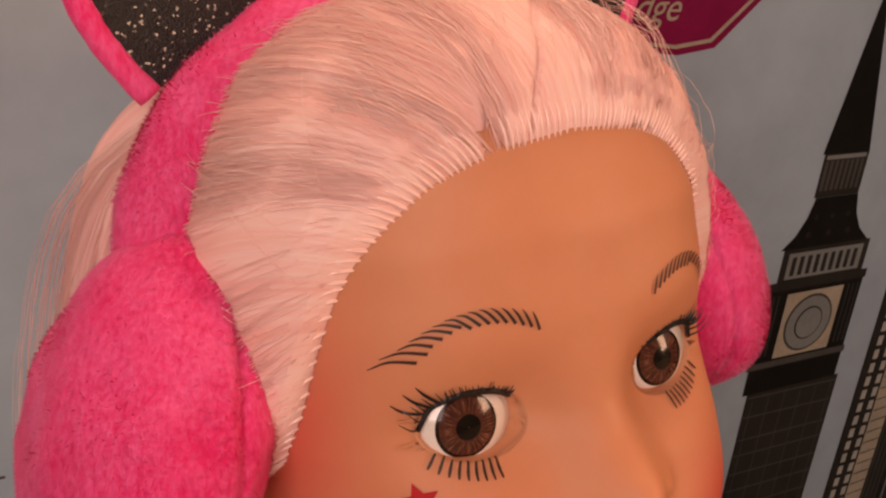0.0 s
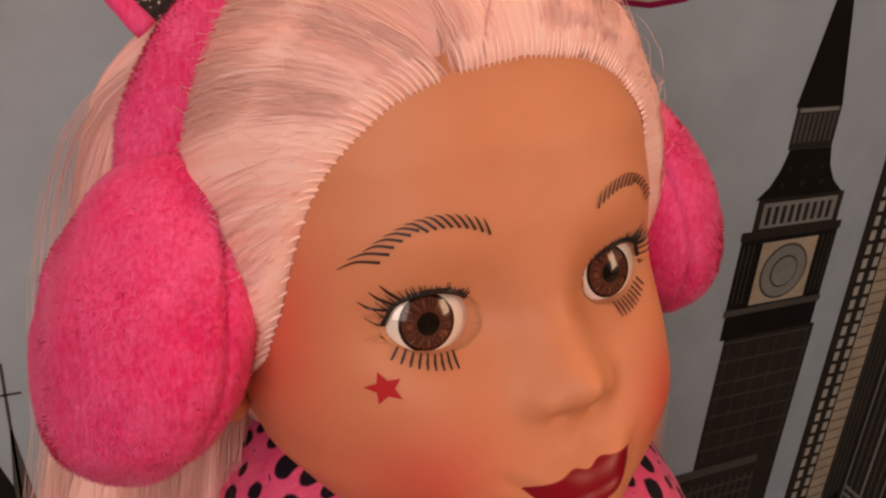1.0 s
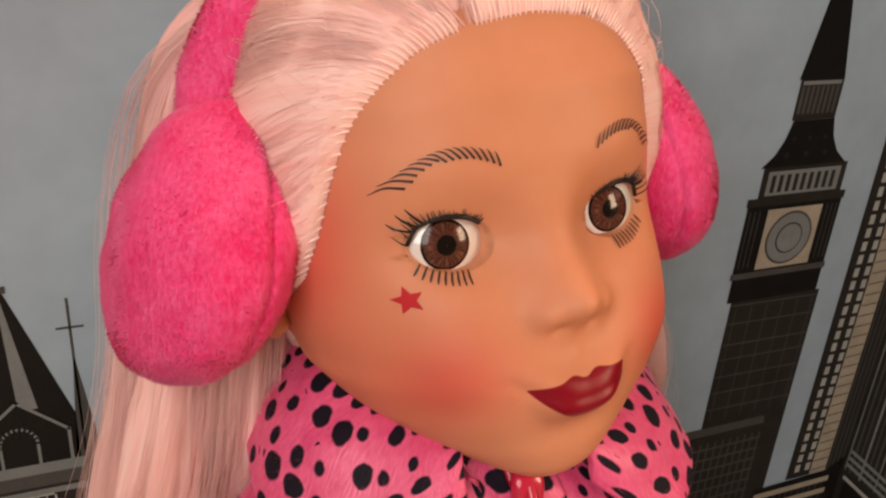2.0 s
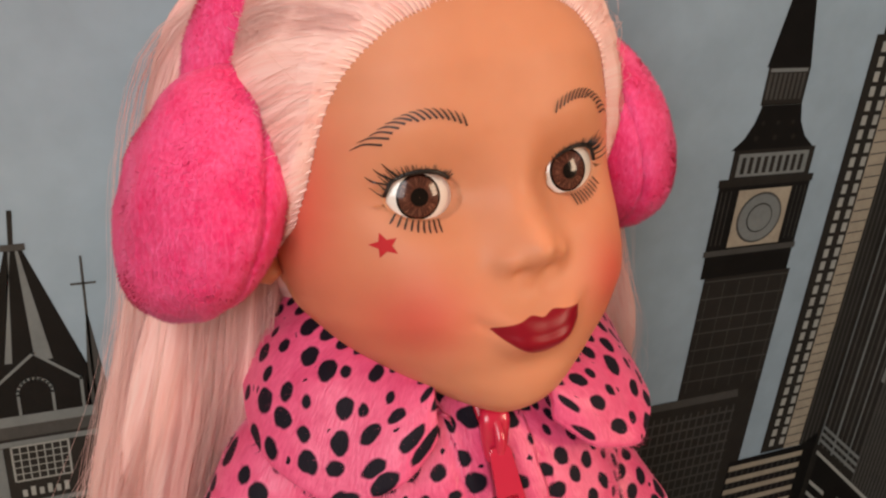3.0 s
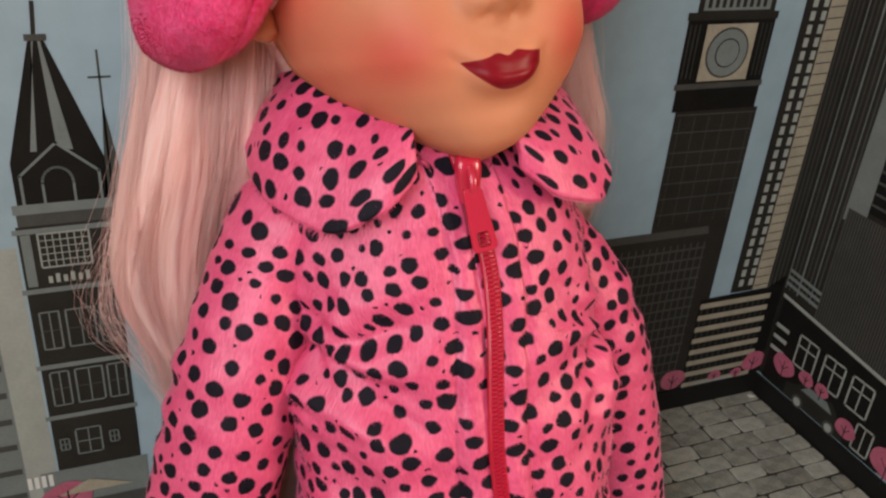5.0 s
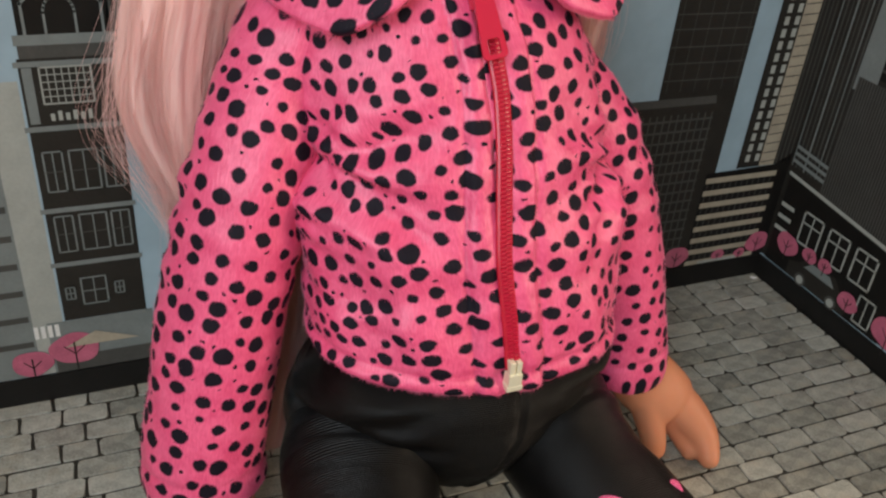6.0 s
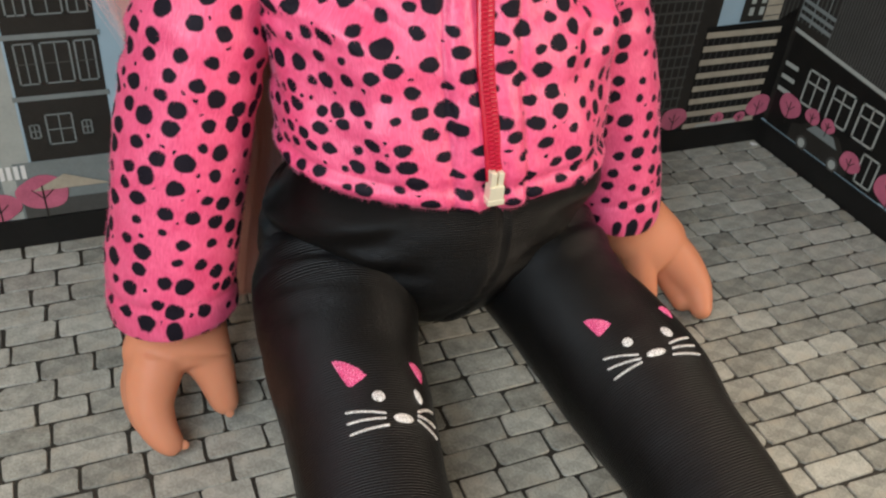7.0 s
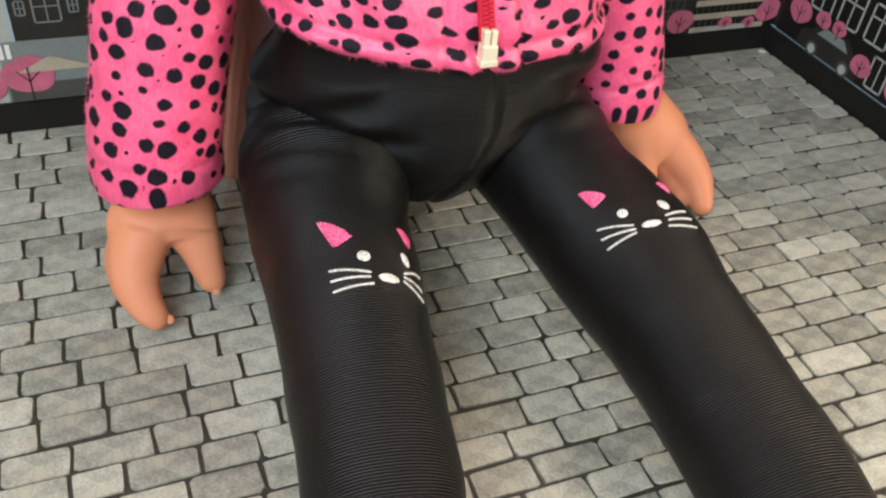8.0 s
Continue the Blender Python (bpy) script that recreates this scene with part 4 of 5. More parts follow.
def cap_point(direction, lift):
    d = np.asarray(direction, dtype=float)
    hit = FACE.ray_cast(Vector(to_world(CENTRE)), Vector(HEAD_N[:3, :3] @ (d / np.linalg.norm(d))))
    return (np.array(hit[0]) + np.array(HEAD_N[:3, :3] @ (d / np.linalg.norm(d))) * lift / 1000) if hit[0] else None


def hair_depth(from_line):
    """Thickness of the combed hair, by the distance from the hairline (millimetres)."""
    return curve([-2, 0, 2, 7, 18, 40], [-0.6, 0.1, 1.9, 4.0, 5.6, 7.0], from_line, 1.0)


def scalp():
    """The combed mass: a close surface whose ridges run the way the hair is combed."""
    az = np.linspace(-180, 180, 601)
    zs = np.linspace(0, 1, 110)
    low = np.where(np.abs(az) < 90, hairline(az), np.interp(np.abs(az), [90, 105, 120, 180], [-30, -38, -52, -58]))
    low = low + 4.2 * np.exp(-((az - PART_AZ) / 1.4) ** 2)
    z = low[None, :] + (51.6 - low[None, :]) * (1 - (1 - zs[:, None]) ** 1.7)
    p = head_point(az[None, :], z, relief=False)
    d = (z - low[None, :]) * 1.1
    n = p - CENTRE
    n /= np.linalg.norm(n, axis=-1)[..., None]
    theta = np.degrees(np.arctan2(p[..., 0], p[..., 2] - CENTRE[2]))
    u = np.clip((p[..., 1] + 48) / 56, 0, 1)
    root = theta / (1 + 0.42 * u * np.minimum(1, np.abs(theta) / 45))
    ridge = np.zeros_like(root)
    for i in range(root.shape[0]):
        for j in range(root.shape[1]):
            q = root[i, j]
            ridge[i, j] = 0.6 * noise.noise(Vector((q * 0.16, p[i, j, 1] * 0.02, 1.7))) + 0.22 * noise.noise(Vector((q * 0.5, p[i, j, 1] * 0.03, 5.2))) + 0.08 * noise.noise(Vector((q * 1.3, p[i, j, 1] * 0.03, 9.2)))
    q0 = head_point(PART_AZ, float(hairline(PART_AZ)), relief=False)
    mid = -math.degrees(math.atan2(q0[0], q0[2] - CENTRE[2]))
    cleft = np.exp(-((root + mid + 0.12 * (d - 4)) / (1.3 + 0.05 * d)) ** 2) * np.exp(-d / 11) * (p[..., 1] < 0)
    for off, width, reach in ((3.2, 0.6, 20), (8.5, 0.45, 13), (-3.0, 0.5, 14)):
        cleft = cleft + 0.4 * np.exp(-((root + mid - off * (1 + d / 9)) / width) ** 2) * np.exp(-((d - 7) / reach) ** 2) * (p[..., 1] < 0)
    depth = hair_depth(d) * (0.97 + 0.2 * ridge) + 0.5 * ridge * np.clip(d / 6, 0, 1) - 4.2 * cleft * np.clip(d / 1.2, 0, 1)
    p = p + n * depth[..., None]
    doll.add(to_world(p.reshape(-1, 3)), grid_faces(110, 601), 8, np.stack([np.radians(root) * 0.055, p[..., 1] / 1000], -1).reshape(-1, 2))


scalp()


def strand(pile, pts, width, slot=8):
    """A fine three-sided hair that thins towards its end."""
    pts = np.asarray(pts)
    n = len(pts)
    t = np.gradient(pts, axis=0)
    t /= np.linalg.norm(t, axis=1)[:, None] + 1e-12
    a = np.cross(t, (0.31, 0.52, 0.79))
    a /= np.linalg.norm(a, axis=1)[:, None] + 1e-12
    b = np.cross(t, a)
    w = width * np.interp(np.linspace(0, 1, n), [0, 0.1, 0.8, 1], [0.6, 1, 0.9, 0.3])[:, None]
    ring = [pts + w * a, pts + w * (-0.5 * a + 0.87 * b), pts + w * (-0.5 * a - 0.87 * b)]
    v = np.stack(ring, 1).reshape(-1, 3)
    f = []
    for i in range(n - 1):
        for j in range(3):
            f.append((3 * i + j, 3 * i + (j + 1) % 3, 3 * i + 3 + (j + 1) % 3, 3 * i + 3 + j))
    side = np.repeat(np.full((n, 1), (pts[0] * (91.7, 57.3, 33.1)).sum() % 1), 3, 0)
    pile.add(v, f, slot, np.concatenate([side, np.repeat(np.linspace(0, 0.08, n)[:, None], 3, 0)], 1))


def strands(pile, pts, widths, slot=8):
    """Many fine three-sided hairs: pts (hair, point, 3), widths (hair)."""
    count, n = pts.shape[:2]
    t = np.gradient(pts, axis=1)
    t /= np.linalg.norm(t, axis=2)[..., None] + 1e-12
    a = np.cross(t, (0.31, 0.52, 0.79))
    a /= np.linalg.norm(a, axis=2)[..., None] + 1e-12
    b = np.cross(t, a)
    w = (widths[:, None] * np.interp(np.linspace(0, 1, n), [0, 0.1, 0.8, 1], [0.6, 1, 0.85, 0.15])[None, :])[..., None]
    ring = np.stack([pts + w * a, pts + w * (-0.5 * a + 0.87 * b), pts + w * (-0.5 * a - 0.87 * b)], 2)
    i, j = np.meshgrid(np.arange(n - 1), np.arange(3), indexing="ij")
    q = np.stack([3 * i + j, 3 * i + (j + 1) % 3, 3 * i + 3 + (j + 1) % 3, 3 * i + 3 + j], -1).reshape(-1, 4)
    f = (q[None] + (np.arange(count) * n * 3)[:, None, None]).reshape(-1, 4)
    side = np.repeat((pts[:, 0] * (91.7, 57.3, 33.1)).sum(1) % 1, n * 3)
    along = np.tile(np.repeat(np.linspace(0, 0.08, n), 3), count)
    pile.bulk(ring.reshape(-1, 3), f, slot, np.stack([side, along], -1))


def combed(az, row, stray, r):
    """A root near the hairline and the way its hair is combed back, from the head's middle."""
    z0 = float(hairline(az)) + row * 2.0 * (0.4 + 0.6 * abs(math.cos(math.radians(az))))
    root = head_point(az, min(z0, 49), relief=False)
    theta = math.degrees(math.atan2(root[0], root[2] - CENTRE[2]))
    swing = 15 * math.copysign(1, az - PART_AZ) * math.exp(-abs(az - PART_AZ) / 9)
    t1 = math.radians(max(-108, min(108, theta * (1.0 + 0.42 * min(1, abs(theta) / 40)))) + swing + r.gauss(0, stray) + 4.0 * noise.noise(Vector((az * 0.16, 3.1, 0))))
    return root, CENTRE + np.array([math.sin(t1) * 60, 8 + r.uniform(-3, 6), math.cos(t1) * 60])


rnd = random.Random(11)
rows_of_hair = []
for i in range(3000):
    az = rnd.uniform(-74, 74)
    plug = round(az / 1.35) * 1.35 + rnd.gauss(0, 0.26)
    row = 0 if rnd.random() < 0.4 else rnd.choice((1, 2, 3, 4, 5, 7, 9, 12, 15))
    root, end = combed(plug, row + rnd.uniform(-0.15, 0.15), 2.4, rnd)
    d0, d1 = root - CENTRE, end - CENTRE
    clump = noise.noise(Vector((plug * 0.35, 0.5, row * 0.3)))
    lift = rnd.uniform(0.96, 1.06) + 0.09 * clump
    pts = []
    for u in np.linspace(0, 1, 11):
        d = d0 * (1 - u) + d1 * u
        h = float(np.interp(u * np.linalg.norm(end - root) + row * 2.0, [-2, 0, 2, 7, 18, 40], [-0.4, 0.3, 1.9, 3.9, 5.6, 7.0])) * lift
        wob = 1.1 * noise.noise(Vector((plug * 0.5, u * 2.2, 7.0 + row)))
        q = cap_point(d + np.array([0, 0, wob]), h + 0.08 + (0.3 * rnd.random() if u > 0.2 else 0))
        if q is not None:
            pts.append(q)
    if len(pts) == 11:
        rows_of_hair.append(pts)
strands(doll, np.array(rows_of_hair), np.array([rnd.uniform(0.00004, 0.00008) for _ in rows_of_hair]))
# stitched tufts along the hairline
for k in range(-54, 55):
    az = k * 1.3 + rnd.gauss(0, 0.12)
    if abs(az - PART_AZ) < 1.6:
        continue
    left = az < PART_AZ
    root, end = combed(az, -0.1, 1.2, rnd)
    d0, d1 = root - CENTRE, end - CENTRE
    big = (0.33 if left else 0.25) * rnd.uniform(0.8, 1.15)
    rows = []
    for far, h, r in ((-0.4, -0.2, 0.4), (0.2, 0.25, 1.0), (1.0, 0.9, 1.15), (2.2, 1.7, 1.0), (4.0, 2.5, 0.7), (6.0, 2.8, 0.3)):
        u = far / np.linalg.norm(end - root)
        q = cap_point(d0 * (1 - u) + d1 * u, h * (1.0 if left else 0.9))
        rows.append((*q, big * r / 1000, big * r / 1000))
    v, f, uv = tube(rows, 8, side=(0.3, 0.2, 1), steps=14)
    doll.add(v, f, 9, uv)
# loose hairs over the crown
for i in range(150):
    az = rnd.uniform(-72, 72)
    root = head_point(az, float(hairline(az)) + rnd.uniform(3, 14), relief=False)
    d0 = root - CENTRE
    d1 = d0 + np.array([rnd.gauss(0, 11), rnd.uniform(18, 40), rnd.uniform(-6, 14)])
    pts = [cap_point(d0 * (1 - u) + d1 * u, 4.6 + 4.0 * math.sin(math.pi * u * rnd.uniform(0.6, 0.9)) + 1.5 * u) for u in np.linspace(0, 1, 10)]
    pts = [q for q in pts if q is not None]
    if len(pts) > 4:
        strand(doll, pts, 0.00005)


def fall(ways, locks, hairs, spread, seed, width=0.00006, wave=0.0042, core=0.0013):
    """Long loose hair: wavy locks that follow the given ways, each lock a sheaf of fine hairs."""
    r = np.random.default_rng(seed)
    n = 26
    t = np.linspace(0, 1, n)
    out, wide = [], []
    for k in range(locks):
        way = np.array(ways[k % len(ways)])
        p = spline(way[:, :3], n)
        w = np.interp(t, np.linspace(0, 1, len(way)), way[:, 3])
        a, b = r.normal(0, 1, 2)
        p = p + np.stack([a * w, 0.8 * b * w, 0.15 * a * w], -1) * spread
        phase, turns = 0.5 * a + r.normal(0, 0.5), r.uniform(8.5, 11.5)
        grow = wave * t ** 0.8 * r.uniform(0.5, 1.2)
        p = p + (grow * np.sin(turns * t + phase))[:, None] * np.array([1, 0.3, 0]) + (grow * np.cos(turns * 0.8 * t + phase))[:, None] * np.array([0.1, 0.6, 0])
        thick = core * np.interp(t, [0, 0.25, 0.8, 1], [0.7, 1.0, 1.05, 0.5]) * r.uniform(0.7, 1.3)
        own = r.normal(0, 1, (hairs, 2))
        own *= r.uniform(0.8, 2.6, (hairs, 1)) / np.linalg.norm(own, axis=1)[:, None]
        twist = 3.0 * t + r.uniform(0, 6)
        ca, sa = np.cos(twist), np.sin(twist)
        dx = (own[:, :1] * ca - own[:, 1:] * sa) * thick
        dy = (own[:, :1] * sa + own[:, 1:] * ca) * thick
        fine = 0.0011 * np.sin(t * r.uniform(9, 20, (hairs, 1)) + r.uniform(0, 6, (hairs, 1))) * t
        out.append(p[None] + np.stack([dx + fine, dy, 0.1 * dx], -1))
        wide.append(width * r.uniform(0.6, 1.25, hairs))
    pts = np.concatenate(out)
    pts[..., 1] = np.minimum(pts[..., 1], BACK - 0.003)
    strands(doll, pts, np.concatenate(wide))


right_ways = [
    [(-0.096, 0.226, 0.325, 0.008), (-0.118, 0.232, 0.303, 0.011), (-0.129, 0.230, 0.270, 0.011), (-0.134, 0.220, 0.230, 0.011), (-0.144, 0.210, 0.185, 0.011), (-0.150, 0.206, 0.16, 0.009), (-0.148, 0.205, 0.135, 0.006), (-0.140, 0.206, 0.10, 0.004)],
    [(-0.103, 0.226, 0.305, 0.009), (-0.117, 0.226, 0.275, 0.010), (-0.124, 0.214, 0.24, 0.012), (-0.131, 0.206, 0.205, 0.013), (-0.141, 0.205, 0.165, 0.012), (-0.140, 0.206, 0.12, 0.009), (-0.132, 0.208, 0.07, 0.006)],
    [(-0.103, 0.222, 0.285, 0.008), (-0.110, 0.216, 0.255, 0.009), (-0.115, 0.207, 0.225, 0.010), (-0.120, 0.208, 0.19, 0.011), (-0.122, 0.214, 0.14, 0.009), (-0.118, 0.212, 0.08, 0.007), (-0.116, 0.206, 0.012, 0.006)],
    [(-0.103, 0.222, 0.285, 0.008), (-0.107, 0.217, 0.24, 0.009), (-0.108, 0.216, 0.19, 0.010), (-0.107, 0.214, 0.13, 0.010), (-0.108, 0.205, 0.08, 0.009), (-0.112, 0.200, 0.045, 0.008), (-0.117, 0.194, 0.010, 0.007)],
]
left_ways = [
    [(-0.015, 0.228, 0.305, 0.008), (-0.006, 0.228, 0.275, 0.008), (-0.002, 0.218, 0.235, 0.008), (0.006, 0.216, 0.195, 0.009), (0.014, 0.218, 0.15, 0.008), (0.012, 0.216, 0.10, 0.006)],
    [(-0.012, 0.222, 0.285, 0.007), (-0.008, 0.216, 0.25, 0.007), (-0.006, 0.213, 0.22, 0.008), (0.000, 0.216, 0.18, 0.008), (0.002, 0.218, 0.13, 0.006), (0.0, 0.216, 0.09, 0.005)],
    [(-0.010, 0.226, 0.300, 0.008), (0.003, 0.224, 0.262, 0.009), (0.012, 0.217, 0.225, 0.010), (0.018, 0.214, 0.200, 0.010), (0.019, 0.214, 0.170, 0.009), (0.016, 0.214, 0.13, 0.007)],
]
def mass(way, seed, full=0.95):
    """The inner body of a fall: a soft wavy tube whose ridges run along the hair."""
    rows = np.array([(x, y + 0.001, z, w * full, w * full * 0.65) for x, y, z, w in way])
    steps, around = 90, 72
    v, f, uv = tube(rows, around, side=(1, 0, 0), steps=steps)
    c = spline(rows, steps)[:, :3]
    for i in range(steps):
        t = i / (steps - 1)
        sway = 0.0030 * t ** 0.8 * math.sin(9.5 * t + seed)
        for j in range(around + 1):
            k = i * (around + 1) + j
            a = 2 * math.pi * (j % around) / around + 1.2 * t
            ridge = 0.9 * noise.noise(Vector((1.6 * math.cos(a), 1.6 * math.sin(a), 2.2 * t + seed))) + 0.45 * noise.noise(Vector((4.5 * math.cos(a), 4.5 * math.sin(a), 3.0 * t + seed))) + 0.2 * noise.noise(Vector((11 * math.cos(a), 11 * math.sin(a), 4.0 * t + seed)))
            d = v[k] - c[i]
            v[k] = v[k] + d * 0.42 * ridge + np.array([sway, 0.5 * sway, 0])
    v[:, 1] = np.minimum(v[:, 1], BACK - 0.003)
    doll.add(v, f, 8, uv + np.array([seed * 0.37, 0]))


for ways, locks, seed in ((right_ways, 130, 3), (left_ways, 60, 4)):
    fall(ways, locks, 34, 0.42, seed)
    for k, way in enumerate(ways):
        mass(way, k + seed * 1.7, 0.95 if seed == 3 else 0.68)
# strays that stand off the fall
fall([w[2:] for w in right_ways[:2]], 12, 3, 1.1, 9, 0.00005, 0.012, 0.002)
fall([left_ways[2][1:]], 6, 3, 1.1, 10, 0.00005, 0.009, 0.002)

extra_lip = np.zeros(doll.n)
extra_lip[: len(LIP)] = LIP
extra_blush = np.zeros(doll.n)
extra_blush[: len(BLUSH)] = BLUSH
doll_ob = new("doll", doll.mesh("doll", DOLL_MATS, uv=True, extra={"lip": extra_lip, "blush": extra_blush}))
tagged(doll_ob, "seated vinyl play doll with long pale pink hair", "doll")

# ---- earmuffs ----
def cup_mesh(name, centre, normal, up, half_deep, half_wide, half_tall, seed, lean=0.0):
    """A plump padded cup: an outer cushion and an inner gusset that meet in a stitched seam."""
    n, u = Vector(normal).normalized(), Vector(up).normalized()
    n = (n - u * n.dot(u)).normalized()
    s = u.cross(n)
    verts, rows, cols = [], 46, 72
    fore = HEAD.to_3x3() @ Vector((0, -1, 0))
    for i in range(rows):
        t = math.pi * i / (rows - 1)
        for j in range(cols + 1):
            a = 2 * math.pi * j / cols
            r = math.sin(t) ** 0.72
            k = -math.cos(t)
            deep = half_deep * (k if k > 0 else 0.82 * k)
            tall, wide = math.sin(a) * r, math.cos(a) * r
            egg = 1 - 0.3 * tall
            q = Vector(centre) + n * (deep + lean * tall) + u * (half_tall * tall) + s * (half_wide * wide * egg) + fore * (0.0045 * tall)
            groove = -0.0013 * math.exp(-((k + 0.24) / 0.05) ** 2)
            out = (q - Vector(centre)).normalized()
            q = q + out * (groove + 0.0007 * noise.noise(q * 90) + 0.0004 * noise.noise(q * 260 + Vector((seed, 0, 0))))
            verts.append(q)
    return mesh_of(name, verts, grid_faces(rows, cols + 1), PLUSH)


def pile_of(name, me, count, long, seed, mat, fibre=0.00013, uv=None, fall=-0.5, swirl=0.75):
    """Short fibres that stand on a mesh and lean the way the pile is brushed."""
    rng = np.random.default_rng(seed)
    co = np.empty(len(me.vertices) * 3)
    no = np.empty(len(me.vertices) * 3)
    me.vertices.foreach_get("co", co)
    me.vertices.foreach_get("normal", no)
    co, no = co.reshape(-1, 3), no.reshape(-1, 3)
    if ((co - co.mean(0)) * no).sum() < 0:
        no = -no
    quads = np.array([p.vertices[:] for p in me.polygons if len(p.vertices) == 4])
    diag = np.cross(co[quads[:, 2]] - co[quads[:, 0]], co[quads[:, 3]] - co[quads[:, 1]])
    area = np.linalg.norm(diag, axis=1)
    pick = quads[rng.choice(len(quads), count, p=area / area.sum())]
    a, b = rng.random(count), rng.random(count)
    w = np.stack([(1 - a) * (1 - b), a * (1 - b), a * b, (1 - a) * b], -1)
    p = (co[pick] * w[..., None]).sum(1)
    up_ = (no[pick] * w[..., None]).sum(1)
    up_ /= np.linalg.norm(up_, axis=1)[:, None] + 1e-9
    flow = np.array([[noise.noise(Vector(q * 60)), noise.noise(Vector(q * 60 + 9)), noise.noise(Vector(q * 60 + 21)) + fall] for q in p])
    d = up_ * 0.55 + swirl * flow + rng.normal(0, 0.2, (count, 3))
    d /= np.linalg.norm(d, axis=1)[:, None]
    side = np.cross(d, up_) + 0.12 * rng.normal(0, 1, (count, 3))
    side /= np.linalg.norm(side, axis=1)[:, None]
    side[(np.cross(side, d) * up_).sum(1) < 0] *= -1
    size = long * rng.uniform(0.6, 1.2, (count, 1))
    v = np.stack([p - side * fibre, p + side * fibre, p + d * size], 1).reshape(-1, 3)
    f = np.arange(count * 3).reshape(-1, 3)
    root = None if uv is None else np.repeat((np.asarray(uv)[pick] * w[..., None]).sum(1), 3, 0)
    out = mesh_of(name, v, f, mat, uv=root)
    lit = up_
    lit /= np.linalg.norm(lit, axis=1)[:, None]
    out.normals_split_custom_set_from_vertices(np.repeat(lit, 3, 0))
    return out


muff = thing("earmuffs", (-0.062, 0.21, 0.24), "hot pink plush earmuffs with black glitter cat ears", "earmuffs")
M3 = HEAD.to_3x3()
up = M3 @ Vector((0, 0.05, 1))
cups = []
for s, c, deep, lean in ((-1, (-62.0, -4, -10), 0.0205, -0.009), (1, (60.5, -3, -11), 0.0165, -0.005)):
    me = cup_mesh("cup", Vector(to_world(c)), M3 @ Vector((s, -0.12, -0.06)), up, deep, 0.0285, 0.0315, s * 5.0, lean)
    cups.append(me)
for k, me in enumerate(cups):
    ob = part("cup", settle(muff, me), muff, "plump plush cup with a stitched seam")
    tagged(part("fur", pile_of("fur", me, 55000, 0.0010, 20 + k, PLUSH, 0.0001), ob), kind="stuff")
arch = []
for t in np.linspace(-101, 101, 17):
    a = math.radians(t)
    r = 57.5 + 1.5 * math.cos(a) + 3.2 * math.sin(2 * a) ** 2
    arch.append((*to_world((r * math.sin(a) * 1.01, 0 - 3 * abs(math.sin(a)), -10 + (r + 5.5) * math.cos(a))), 0.0091, 0.0088))
v, f, uv = tube(arch, 28, side=tuple(M3 @ Vector((0.01, 1, 0))), steps=90, wrinkle=0.0007, size=110)
me = mesh_of("band", v, f, PLUSH)
band = part("band", settle(muff, me), muff)
tagged(part("fur", pile_of("fur", me, 50000, 0.0010, 30, PLUSH, 0.0001), band), kind="stuff")


def cat_ear(a_deg):
    """An upright pointed ear: plush rim round a glitter front."""
    a = math.radians(a_deg)
    base = np.array([71.5 * math.sin(a), -1, -10 + 74.5 * math.cos(a)])
    out = np.array([math.sin(a * 1.3), 0, math.cos(a * 1.3)])
    along = np.array([math.cos(a), 0, -math.sin(a)])
    left, right, tip = base - along * 14, base + along * 14, base + out * 31
    def edge(p, q, bow):
        return [p * (1 - t) + q * t + bow * math.sin(math.pi * t) for t in np.linspace(0, 1, 9)]
    loop = edge(left, tip, -along * 3.0) + edge(tip, right, along * 3.0)[1:]
    front = Pile()
    mid = base + out * 9
    verts = [to_world(mid + np.array([0, -2.5, 0]))] + [to_world(q + np.array([0, -1.0, 0])) for q in loop]
    back = [to_world(mid + np.array([0, 2.5, 0]))] + [to_world(q + np.array([0, 1.0, 0])) for q in loop]
    n = len(loop)
    front.add(verts, [(0, i, i + 1) for i in range(1, n)] + [(0, n, 1)], 0)
    front.add(back, [(0, i + 1, i) for i in range(1, n)] + [(0, 1, n)], 1)
    ear = part("cat_ear", settle(muff, front.mesh("cat_ear", [GLITTER, PLUSH])), muff, "black glitter cat ear")
    rows = [(*to_world(q), 0.0021, 0.0024) for q in loop]
    v, f, _ = tube(rows, 12, side=tuple(M3 @ Vector((0, 1, 0))), steps=44, wrinkle=0.0003, size=300)
    me2 = mesh_of("rim", v, f, PLUSH)
    part("rim", settle(muff, me2), ear, "pink plush rim")


cat_ear(-35)
cat_ear(35)

# ---- jacket ----
jacket = thing("jacket", (-0.057, 0.15, 0.09), "pink plush zip jacket with black spots", "jacket")
TZ = [0.0945, 0.096, 0.104, 0.119, 0.14, 0.165, 0.19, 0.203, 0.214, 0.224, 0.232]
T_FRONT = [0.1095, 0.107, 0.1075, 0.112, 0.1205, 0.132, 0.145, 0.1515, 0.159, 0.168, 0.172]
T_BACK = [0.176, 0.178, 0.18, 0.185, 0.194, 0.204, 0.212, 0.215, 0.215, 0.214, 0.214]
T_WIDE = [0.0535, 0.0555, 0.0555, 0.0555, 0.0535, 0.0525, 0.0515, 0.046, 0.035, 0.0265, 0.0235]
T_X = [-0.057, -0.057, -0.057, -0.057, -0.0575, -0.058, -0.059, -0.06, -0.061, -0.062, -0.062]


